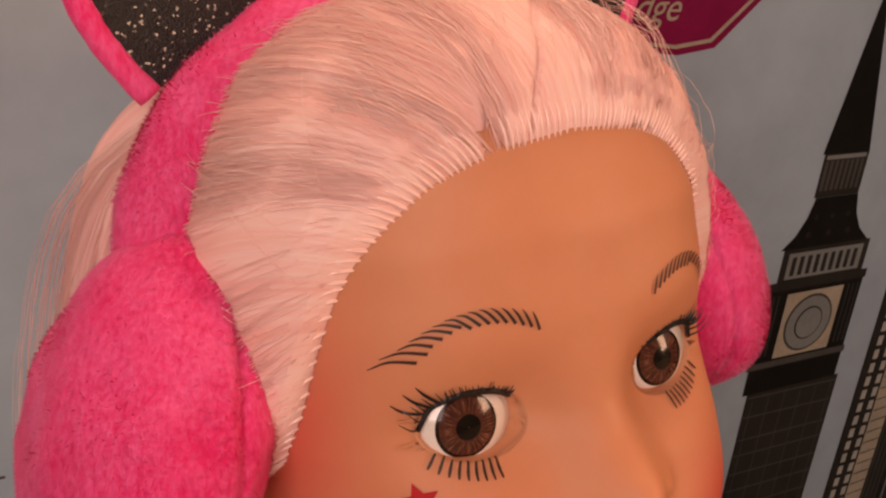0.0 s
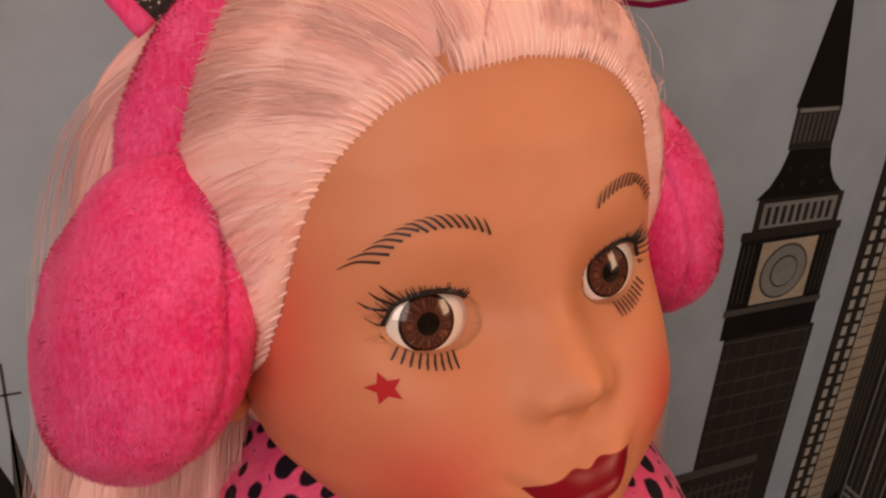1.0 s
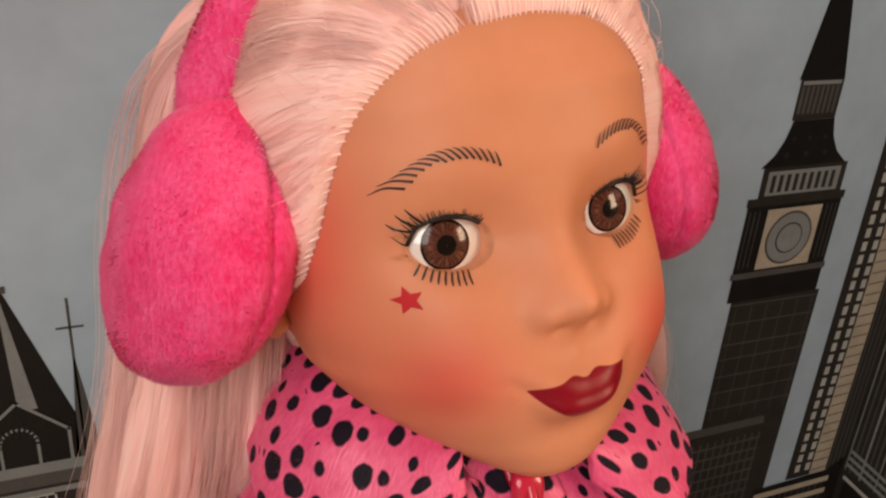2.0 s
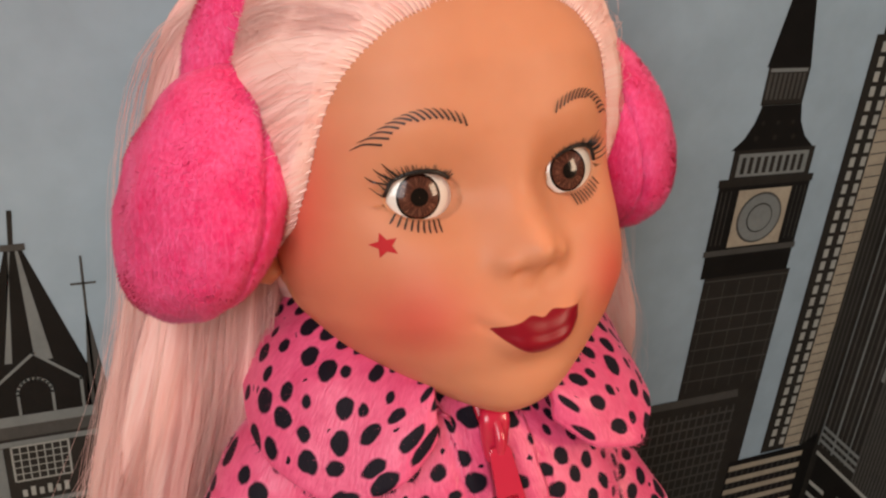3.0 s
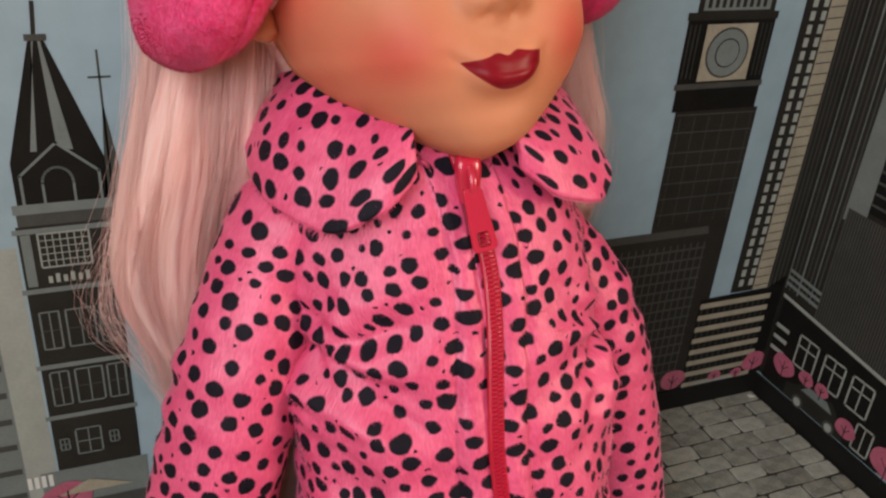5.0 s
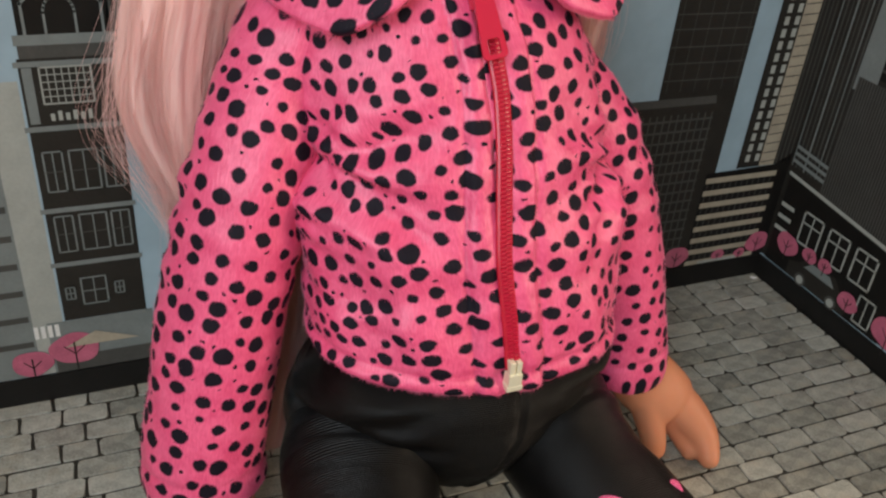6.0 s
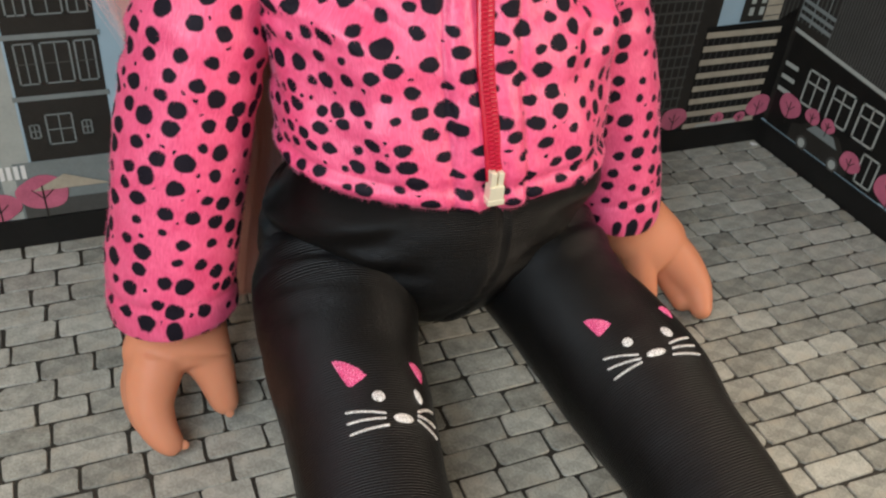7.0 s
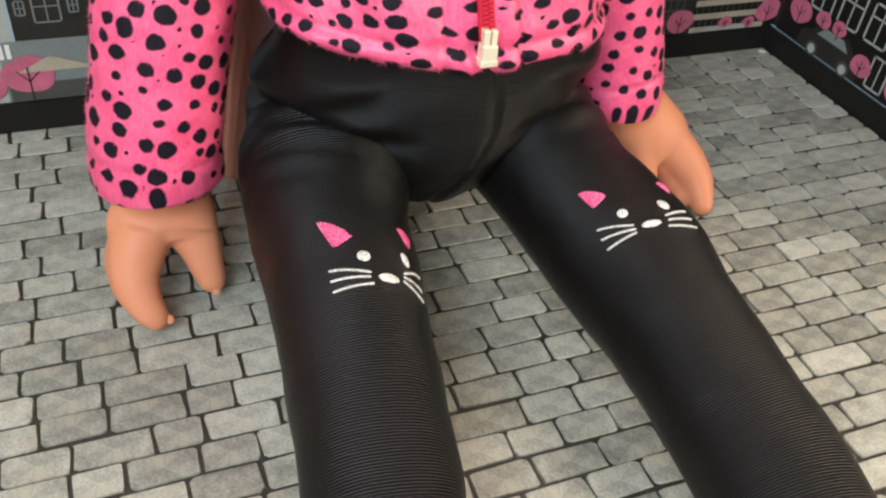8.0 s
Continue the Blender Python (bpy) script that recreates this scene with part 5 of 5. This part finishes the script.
def torso_ring(z, count, grow=0.0):
    f, b, w, x0 = (curve(TZ, h, z, 0.004) for h in (T_FRONT, T_BACK, T_WIDE, T_X))
    a = np.linspace(0, 2 * np.pi, count)
    sx, cy = np.sin(a), -np.cos(a)
    n = 2 / 2.35
    sx, cy = np.sign(sx) * np.abs(sx) ** n, np.sign(cy) * np.abs(cy) ** n
    m = (f + b) / 2
    return np.stack([x0 - sx * (w + grow), m + cy * ((b - f) / 2 + grow), np.full(count, z)], -1)


def zip_x(z):
    return curve([0.1, 0.118, 0.138, 0.155, 0.172, 0.185, 0.2, 0.22], [-0.0562, -0.0573, -0.0583, -0.0568, -0.0550, -0.0543, -0.0560, -0.0605], z, 0.006)


body = []
zs = np.linspace(0.095, 0.231, 110)
N = 301
for z in zs:
    ring = torso_ring(z, N)
    for j in range(N):
        p = Vector(ring[j])
        out = Vector((ring[j][0] + 0.058, ring[j][1] - 0.16, 0)).normalized()
        fold = 0.0016 * noise.noise(Vector((p.x * 40, p.y * 30, p.z * 75))) + 0.0009 * noise.noise(p * 120)
        pull = math.exp(-((p.z - 0.158) / 0.02) ** 2) * math.exp(-((abs(p.x + 0.057) - 0.05) / 0.018) ** 2)
        fold += 0.0012 * pull * math.sin(p.z * 700 + p.x * 260)
        if p.y < 0.18:
            for px, pz, turn in ((-0.109, 0.163, 1), (-0.007, 0.158, -1)):
                dx, dz = (p.x - px) * turn, p.z - pz
                r, phi = math.hypot(dx, dz), math.atan2(dz, dx)
                fold += 0.0030 * math.exp(-((r - 0.02) / 0.017) ** 2) * math.sin(phi * 7.5 + 0.8 * turn + 25 * r) * (0.6 + 0.4 * noise.noise(Vector((phi * 1.5, turn, 0))))
            fold -= 0.0022 * math.exp(-((p.z - 0.1285 - 0.25 * (p.x + 0.09)) / 0.005) ** 2) * math.exp(-((p.x + 0.098) / 0.02) ** 2)
            for px, pz, qx, qz in ((-0.108, 0.160, -0.074, 0.141), (-0.008, 0.155, -0.034, 0.142)):
                along = ((p.x - px) * (qx - px) + (p.z - pz) * (qz - pz)) / ((qx - px) ** 2 + (qz - pz) ** 2)
                off = ((p.x - px) * (qz - pz) - (p.z - pz) * (qx - px)) / math.hypot(qx - px, qz - pz) * (1 if qx > px else -1)
                fade = math.exp(-((max(0, along - 0.25)) / 0.5) ** 2) * math.exp(-(max(0, -along) / 0.3) ** 2)
                fold += fade * (-0.0052 * math.exp(-(off / 0.0034) ** 2) + 0.0036 * math.exp(-((off - 0.0105) / 0.0075) ** 2))
            fold += 0.0014 * math.sin(p.x * 210 + p.z * 60) * math.exp(-((p.z - 0.118) / 0.02) ** 2)
        if p.y < 0.165:
            dx = abs(p.x - float(zip_x(p.z)))
            fold += 0.0012 * math.exp(-((dx - 0.0075) / 0.0035) ** 4) - 0.0014 * math.exp(-((dx - 0.0122) / 0.0010) ** 2)
            fold -= 0.0012 * math.exp(-(dx / 0.0022) ** 2)
        fold += 0.0014 * math.exp(-((z - 0.098) / 0.0032) ** 2) - 0.0010 * math.exp(-((z - 0.1028) / 0.0012) ** 2)
        q = p + out * fold
        q.z += 0.008 * min(1, max(0, (-0.06 - q.x) / 0.05)) * max(0, 1 - (q.z - 0.095) / 0.03)
        body.append(q)
body = np.array([tuple(p) for p in body])
ring_len = np.linspace(0, 0.29, N)
uv = np.stack(np.broadcast_arrays(ring_len[None, :], zs[:, None] * 1.12), -1).reshape(-1, 2)
me = mesh_of("body", body, grid_faces(len(zs), N, True), SPOTTED, uv=uv)
body_ob = part("body", settle(jacket, me), jacket)
mod = body_ob.modifiers.new("thick", "SOLIDIFY")
mod.thickness, mod.offset = 0.0016, -1
tagged(part("fuzz", pile_of("fuzz", me, 52000, 0.0013, 41, SPOTTED, 0.00009, uv, -0.9, 0.6), body_ob), kind="stuff")

SLEEVE_R = [(-0.094, 0.194, 0.197, 0.014, 0.015), (-0.105, 0.188, 0.190, 0.0185, 0.02), (-0.1135, 0.182, 0.175, 0.0195, 0.021), (-0.1265, 0.169, 0.148, 0.0205, 0.0215), (-0.1385, 0.158, 0.108, 0.0205, 0.021),
            (-0.147, 0.151, 0.07, 0.0205, 0.0205), (-0.149, 0.149, 0.054, 0.0212, 0.0205), (-0.149, 0.149, 0.0485, 0.0212, 0.0205), (-0.149, 0.149, 0.0465, 0.0200, 0.0193), (-0.149, 0.149, 0.0462, 0.0168, 0.0165)]
SLEEVE_L = [(-0.026, 0.196, 0.195, 0.014, 0.015), (-0.021, 0.193, 0.185, 0.016, 0.018), (-0.0125, 0.188, 0.170, 0.0185, 0.0195), (0.005, 0.179, 0.145, 0.0195, 0.0205), (0.0175, 0.170, 0.105, 0.02, 0.0205),
            (0.024, 0.164, 0.072, 0.0195, 0.0195), (0.0265, 0.161, 0.056, 0.020, 0.0195), (0.027, 0.160, 0.0495, 0.0200, 0.0195), (0.027, 0.160, 0.0475, 0.0190, 0.0185), (0.027, 0.160, 0.0472, 0.0162, 0.0158)]
for k, rows in enumerate((SLEEVE_R, SLEEVE_L)):
    v, f, uv = tube(rows, 72, side=(1, 0, 0), steps=110, wrinkle=0.0009, size=48, begin=-math.pi / 2)
    c = spline(rows, 110)[:, :3]
    for i in range(110):
        z = c[i, 2]
        fold = 0.0011 * math.exp(-((z - 0.14) / 0.022) ** 2) * math.sin(z * 480) - 0.0009 * math.exp(-((z - 0.0575) / 0.0012) ** 2)
        for j in range(73):
            d = v[i * 73 + j] - c[i]
            q = v[i * 73 + j]
            v[i * 73 + j] = v[i * 73 + j] + d / (np.linalg.norm(d) + 1e-9) * fold * (0.4 + 0.6 * math.sin(j / 72 * 2 * math.pi + k * 2) ** 2)
    uv = uv + np.array([0.5 + k * 0.4, 0.03])
    me = mesh_of("sleeve", v, f, SPOTTED, uv=uv)
    ob = part("sleeve", settle(jacket, me), jacket)
    tagged(part("fuzz", pile_of("fuzz", me, 24000, 0.0011, 43 + k, SPOTTED, 0.00009, uv, -0.9, 0.6), ob), kind="stuff")

for s in (-1, 1):
    cols, rows_n = 56, 20
    verts, uvs = [], []
    for i in range(rows_n):
        w = i / (rows_n - 1)
        for j in range(cols):
            g = j / (cols - 1)
            a = math.radians(24 + 154 * g)
            sn, cs = math.sin(a), math.cos(a)
            inner = Vector((-0.061 + s * 0.0235 * sn, 0.192 - 0.0225 * cs, 0.231 + 0.006 * (1 - cs) / 2 - 0.004 * max(cs, 0)))
            reach = float(np.interp(g, [0, 0.05, 0.14, 0.3, 0.5, 1], [0.5, 0.78, 0.98, 1.04, 1.0, 0.85]))
            outer = Vector((-0.060 + s * (0.0540 if s < 0 else 0.0610) * sn, 0.192 - 0.0555 * cs, float(np.interp(a, [0.4, 0.9, 1.5, 2.2, 3.1], [0.2, 0.1978, 0.2045, 0.215, 0.222]))))
            p = inner.lerp(outer, w * reach)
            swell = 0.0078 * math.sin(math.pi * min(1, w * 0.86 + 0.07)) ** 0.8 + 0.0012 * w
            p += Vector((s * sn * 0.6, -cs * 0.6, 0.75)).normalized() * swell
            p += Vector((s * sn * 0.5, -cs * 0.5, 0.8)) * (0.0022 * noise.noise(p * 45 + Vector((3, 0, 0))) + 0.0008 * noise.noise(p * 130))
            verts.append(p)
            uvs.append((s * 0.047 * a + 2, 0.04 * w + 0.3))
    me = mesh_of("collar", verts, grid_faces(rows_n, cols, s > 0), SPOTTED, uv=uvs)
    ob = part("collar", settle(jacket, me), jacket, "rounded turned-down collar flap")
    mod = ob.modifiers.new("thick", "SOLIDIFY")
    mod.thickness, mod.offset = 0.0046, 0
    tagged(part("fuzz", pile_of("fuzz", me, 12000, 0.0036, 47 + s, SPOTTED, 0.00009, uvs, -0.7, 0.7), ob), kind="stuff")
    softened(ob, 0.0012, 3)

# zip: two tapes, teeth, slider with pull, bottom stop
def zip_line(z, lift=0.0):
    f = curve(TZ, T_FRONT, z, 0.004)
    return np.array([float(zip_x(z)), float(f) - lift, z])


tape_z = np.linspace(0.106, 0.2225, 60)
zipper = part("zip", mesh_of("zip", *tube([(*zip_line(z, 0.0008), 0.0028, 0.0010) for z in tape_z], 12, side=(1, 0, 0), steps=110)[:2], ZIP), jacket, "red zip with fine teeth")
zipper.data.transform(Matrix.Translation(-jacket.location))
teeth = Pile()
for k in range(84):
    z = 0.1095 + 0.00122 * k
    for s in (-1, 1):
        c = zip_line(z + s * 0.00032, 0.0019)
        teeth.add(*box((c[0] + s * 0.0009 - 0.0008, c[1] - 0.0007, c[2] - 0.00032), (c[0] + s * 0.0009 + 0.0008, c[1] + 0.0006, c[2] + 0.00036)))
part("teeth", settle(jacket, teeth.mesh("teeth", PULL, smooth=False)), zipper)


def plate(name, outline, hole, thick, mat):
    """A flat plate in x, z with an opening through it."""
    bm = bmesh.new()
    n = len(outline)
    rings = []
    for y in (0, thick):
        for loop in (outline, hole):
            rings.append([bm.verts.new((a, y, b)) for a, b in loop])
    fo, fh, bo, bh = rings
    for i in range(n):
        j = (i + 1) % n
        bm.faces.new((fo[i], fo[j], fh[j], fh[i]))
        bm.faces.new((bo[j], bo[i], bh[i], bh[j]))
        bm.faces.new((fo[j], fo[i], bo[i], bo[j]))
        bm.faces.new((fh[i], fh[j], bh[j], bh[i]))
    bmesh.ops.recalc_face_normals(bm, faces=bm.faces)
    me = bpy.data.meshes.new(name)
    bm.to_mesh(me)
    me.materials.append(mat)
    return me


def rounded(x0, x1, z0, z1, r, narrow=1.0, n=6):
    out = []
    for cx_, cz_, a0 in ((x1 - r, z1 - r, 0), (x0 + r, z1 - r, 90), (x0 + r, z0 + r, 180), (x1 - r, z0 + r, 270)):
        for k in range(n):
            t = math.radians(a0 + 90 * k / (n - 1))
            x, z = cx_ + r * math.cos(t), cz_ + r * math.sin(t)
            out.append((x * (narrow + (1 - narrow) * (z1 - z) / (z1 - z0)), z))
    return out


top = zip_line(0.214, 0.0)
slider = Pile()
v, f, _ = tube([(top[0], top[1] - 0.001, 0.2195, 0.0034, 0.0018), (top[0], top[1] - 0.003, 0.2175, 0.0042, 0.0024), (top[0], top[1] - 0.0045, 0.212, 0.0037, 0.0024), (top[0], top[1] - 0.0062, 0.2065, 0.0026, 0.0022)], 16, steps=24, power=3)
slider.add(v, f)
v, f, _ = tube([(top[0], top[1] - 0.0035, 0.2185, 0.0015, 0.0012), (top[0], top[1] - 0.0075, 0.2145, 0.0015, 0.0012), (top[0], top[1] - 0.0085, 0.210, 0.0015, 0.0012), (top[0], top[1] - 0.0068, 0.2075, 0.0015, 0.0012)], 10, steps=20)
slider.add(v, f)
slider_ob = part("slider", settle(jacket, slider.mesh("slider", PULL)), zipper, "red enamel slider")
me = plate("pull_tab", rounded(-0.0041, 0.0041, -0.0195, 0, 0.0018, 0.72), rounded(-0.0020, 0.0020, -0.0180, -0.0135, 0.0008, 0.95), 0.0013, PULL)
me.transform(Matrix.Translation(Vector((top[0] - 0.0005, top[1] - 0.0085, 0.2125)) - jacket.location) @ pose(0, 0, 0, -27, -9, 0))
softened(part("pull_tab", me, zipper, "long red pull tab"), 0.0003)
stop = Pile()
b0 = zip_line(0.1045, 0.0)
for lo, hi in (((-0.0026, -0.0034, 0.0), (0.0022, 0.0006, 0.0052)), ((-0.0024, -0.0028, 0.0048), (-0.0004, 0.0002, 0.0098)), ((0.0002, -0.0028, 0.0048), (0.0019, 0.0002, 0.0096)), ((-0.003, -0.0036, -0.0012), (0.0026, 0.0006, 0.0008))):
    stop.add(*box(np.array(lo) + b0 - (0, 0, 0.0045), np.array(hi) + b0 - (0, 0, 0.0045)))
softened(part("bottom_stop", settle(jacket, stop.mesh("bottom_stop", STOP, smooth=False)), zipper, "pale metal bottom stop"), 0.0003)

# ---- leggings ----
leggings = thing("leggings", (-0.057, 0.13, 0.0), "black ribbed leggings with embroidered cat faces", "leggings")
hips = [(-0.057, 0.142, 0.112, 0.0475, 0.026), (-0.057, 0.142, 0.100, 0.0515, 0.0300), (-0.057, 0.141, 0.086, 0.0575, 0.0365), (-0.057, 0.147, 0.070, 0.0610, 0.0395), (-0.057, 0.160, 0.057, 0.0605, 0.038),
        (-0.057, 0.174, 0.044, 0.0585, 0.033), (-0.057, 0.186, 0.029, 0.054, 0.026), (-0.057, 0.194, 0.013, 0.045, 0.018), (-0.057, 0.196, 0.003, 0.03, 0.012), (-0.057, 0.196, 0.0008, 0.01, 0.005)]
v, f, uv = tube(hips, 240, side=(1, 0, 0), steps=120, wrinkle=0.0008, size=60, power=2.2, begin=-math.pi / 2)
x, y, z = v[:, 0] + 0.057, v[:, 1].copy(), v[:, 2].copy()
fore = np.clip((0.158 - y) / 0.025, 0, 1)
# the front panel narrows to the crotch; side creases; a curved front seam
v[:, 1] += 0.019 * fore * np.clip((0.092 - z) / 0.034, 0, 1) * np.clip(np.abs(x) / 0.048, 0, 1) ** 1.25
v[:, 0] -= x * (0.06 * bell(z - 0.0705, 0.0045) - 0.02 * bell(z - 0.079, 0.004))
seam = curve([0.042, 0.057, 0.071, 0.083, 0.099], [-0.0618, -0.0566, -0.0518, -0.0515, -0.0528], z, 0.004) + 0.057
v[:, 1] += fore * (0.0013 * bell(x - seam, 0.0009) - 0.0005 * bell(np.abs(x - seam) - 0.0024, 0.001))
v[:, 1] += fore * 0.0012 * np.sin(z * 330 + np.abs(x) * 160) * bell(np.abs(x) - 0.042, 0.016)
part("seat", settle(leggings, mesh_of("seat", v, f, KNIT, uv=uv * (1, 2.5))), leggings)
LEG_R = [(-0.086, 0.162, 0.052, 0.024, 0.023), (-0.0955, 0.140, 0.050, 0.0285, 0.0255), (-0.1025, 0.108, 0.0455, 0.0250, 0.0240), (-0.1055, 0.08, 0.0440, 0.0225, 0.0228), (-0.1095, 0.048, 0.0405, 0.0208, 0.0212),
         (-0.1140, 0.018, 0.036, 0.0198, 0.0195), (-0.1175, -0.005, 0.032, 0.0185, 0.0185), (-0.1225, -0.035, 0.026, 0.0170, 0.0175), (-0.1245, -0.043, 0.025, 0.014, 0.016)]
LEG_L = [(-0.030, 0.162, 0.052, 0.022, 0.023), (-0.0215, 0.140, 0.050, 0.0265, 0.0255), (-0.019, 0.108, 0.0455, 0.0235, 0.0240), (-0.0155, 0.072, 0.0440, 0.0250, 0.0225), (-0.0145, 0.042, 0.0405, 0.0205, 0.0210),
         (-0.0135, 0.015, 0.036, 0.0205, 0.0195), (-0.0135, -0.012, 0.032, 0.0205, 0.0185), (-0.019, -0.06, 0.026, 0.0170, 0.0175), (-0.0205, -0.072, 0.025, 0.014, 0.016)]
leg_trees = []
for k, rows in enumerate((LEG_R, LEG_L)):
    v, f, uv = tube(rows, 60, side=(1, 0, 0), steps=90, wrinkle=0.0007, size=45, power=2.15, begin=-math.pi / 2)
    w = (v[:, 1] - 0.13) / 0.016
    v[:, 2] += 0.0012 * np.exp(-w * w) * np.sin(v[:, 1] * 520 + v[:, 0] * 240 * (1 - 2 * k)) * (v[:, 2] > 0.045)
    v[:, 2] = np.maximum(v[:, 2], 0.0006)
    me = mesh_of("leg", v, f, KNIT, uv=uv)
    leg_trees.append(BVH.FromPolygons([tuple(q) for q in v], f))
    part("leg", settle(leggings, me), leggings)


def on_leg(tree_, x, y, lift):
    """The place on a leg under x, y (millimetres), raised by lift."""
    hit = tree_.ray_cast(Vector((x / 1000, y / 1000, 0.2)), Vector((0, 0, -1)))
    if not hit[0]:
        hit = tree_.find_nearest(Vector((x / 1000, y / 1000, 0.05)))
    return tuple(hit[0] + hit[1] * (lift / 1000))


def sewn(name, tree_, way, threads, mat, high=0.55, cols=6):
    """A raised satin-stitch patch; way(u, v) gives x, y across and along its threads."""
    rows = threads * 4 + 1
    verts = []
    for i in range(rows):
        u = i / (rows - 1)
        ridge = 0.5 - 0.5 * math.cos(2 * math.pi * i / 4)
        for j in range(cols):
            v = j / (cols - 1)
            dome = (math.sin(math.pi * u) * math.sin(math.pi * v)) ** 0.4 if 0 < u < 1 and 0 < v < 1 else 0
            jag = 0.22 * noise.noise(Vector((i * 0.9, j * 3.0, threads)))
            x, y = way(u, v)
            verts.append(on_leg(tree_, x + jag, y + jag, -0.15 + high * dome * (0.65 + 0.35 * ridge)))
    return part(name, settle(leggings, mesh_of(name, verts, grid_faces(rows, cols), mat)), leggings)


def cat_face(tree_, ears, eyes, nose, whiskers):
    """Pink ears (point, middle of the wide edge, half that edge), white eyes and nose (middle, half sizes), whiskers (two ends)."""
    for px, py, mx, my, hx, hy in ears:
        def fan(u, v):
            k = 2 * u - 1
            r = 0.02 + 1.12 * v
            return px + ((mx - px) * (1 - 0.12 * k * k) + 1.35 * hx * k) * r, py + ((my - py) * (1 - 0.12 * k * k) + 1.35 * hy * k) * r
        sewn("ear_patch", tree_, fan, 9, PINK_THREAD)
    for name, rows in (("eye_patch", eyes), ("nose_patch", [nose])):
        for cx, cy, rx, ry in rows:
            def oval(u, v):
                k = math.sqrt(max(0, 1 - (2 * u - 1) ** 2)) * 0.9 + 0.1
                return cx + rx * (2 * u - 1), cy + ry * (2 * v - 1) * k
            sewn(name, tree_, oval, 7, WHITE_THREAD, 0.7)
    for x0, y0, x1, y1 in whiskers:
        pts = []
        for i in range(41):
            t = i / 40
            lean = 0.16 * (1 if i % 2 else -1)
            pts.append((*on_leg(tree_, x0 + (x1 - x0) * t, y0 + (y1 - y0) * t + lean, 0.1), 0.00032 + 0.00008 * (i % 2), 0.0003))
        v, f, _ = tube(pts, 6, side=(0.2, 1, 0.2), steps=41)
        part("whisker", settle(leggings, mesh_of("whisker", v, f, WHITE_THREAD)), leggings)


cat_face(leg_trees[0], [(-110.5, 75.6, -108.3, 83.4, 3.3, -3.4), (-88.0, 76.5, -87.6, 84.2, 1.9, 0.2)], [(-103.5, 70.6, 1.9, 2.2), (-91.2, 71.3, 1.1, 2.6)], (-98.6, 63.0, 3.0, 1.7),
         [(-113.7, 68.2, -103.3, 64.7), (-114.2, 64.7, -103.8, 63.2), (-114.4, 61.2, -103.5, 60.9), (-93.5, 65.6, -87.2, 69.6), (-93.9, 64.4, -88.4, 64.3), (-94.4, 63.0, -89.3, 60.4)])
cat_face(leg_trees[1], [(-30.0, 75.2, -27.6, 81.5, 2.7, -2.3), (-1.7, 76.4, -1.8, 82.6, 2.6, 0.8)], [(-23.6, 69.5, 1.7, 1.8), (-9.1, 69.9, 1.9, 2.5)], (-17.3, 63.0, 3.4, 1.5),
         [(-31.9, 68.4, -22.8, 64.1), (-32.1, 64.9, -22.8, 62.6), (-31.9, 61.2, -23.1, 61.4), (-11.3, 65.0, -2.2, 67.4), (-11.5, 63.0, -2.2, 63.8), (-12.8, 60.6, -2.5, 60.3)])

# ---- cobbles of the display floor ----
def cobble_mesh(rng, half_l, half_w):
    """One stone: a rounded, slightly uneven block with bevelled shoulders."""
    loop = []
    for cx_, cy_, a0 in ((1, 1, 0), (-1, 1, 90), (-1, -1, 180), (1, -1, 270)):
        r = rng.uniform(0.0008, 0.0019)
        for k in range(3):
            t = math.radians(a0 + 45 * k)
            loop.append((cx_ * (half_l - r) + r * math.cos(t) + rng.uniform(-0.0004, 0.0004), cy_ * (half_w - r) + r * math.sin(t) + rng.uniform(-0.0004, 0.0004)))
    v = [(x, y, -0.0009) for x, y in loop] + [(x * 0.99, y * 0.98, -0.0002) for x, y in loop] + [(x * 0.975, y * 0.955, 0.0) for x, y in loop]
    n = 12
    f = [(i, (i + 1) % n, n + (i + 1) % n, n + i) for i in range(n)] + [(n + i, n + (i + 1) % n, 2 * n + (i + 1) % n, 2 * n + i) for i in range(n)] + [tuple(range(2 * n, 3 * n))]
    return v, f


rng = random.Random(77)
LENGTHS = [0.0150, 0.0175, 0.0195, 0.0212, 0.0232, 0.0262]
ROW = 0.0112
shared = [[mesh_of("stone", *cobble_mesh(rng, (q - 0.0011) / 2, (ROW - 0.00105) / 2), STONE, smooth=False) for _ in range(3)] for q in LENGTHS]
rest = Pile()
singles = 0
for i in range(51):
    y = BACK - 0.0042 - ROW * i
    x = -0.338 + rng.uniform(0, 0.016)
    while x < RIGHT - 0.006:
        k = rng.choice((0, 1, 1, 2, 2, 3, 3, 4, 5))
        long = LENGTHS[k]
        last = x + long > RIGHT - 0.008
        if last:
            long = RIGHT - 0.002 - x
        cx_, cy_ = x + long / 2, y + rng.uniform(-0.0003, 0.0003)
        x += long
        near = (-0.2 < cx_ < -0.125 and 0.06 < cy_ < 0.25) or (-0.08 < cx_ < -0.01 and 0.0 < cy_ < 0.11) or (0.03 < cx_ < 0.19 and 0.03 < cy_ < 0.26)
        if near and not last and singles < 300:
            ob = new("stone", rng.choice(shared[k]))
            ob.parent = board
            ob.matrix_basis = pose(cx_, cy_, 0, 0, 0, rng.uniform(-0.8, 0.8) + (180 if rng.random() < 0.5 else 0))
            singles += 1
        else:
            v, f = cobble_mesh(rng, (long - 0.0011) / 2, (ROW - 0.00105) / 2)
            rest.add([(a + cx_, b + cy_, c) for a, b, c in v], f)
tagged(part("stones", rest.mesh("stones", STONE, smooth=False), board), kind="stuff")
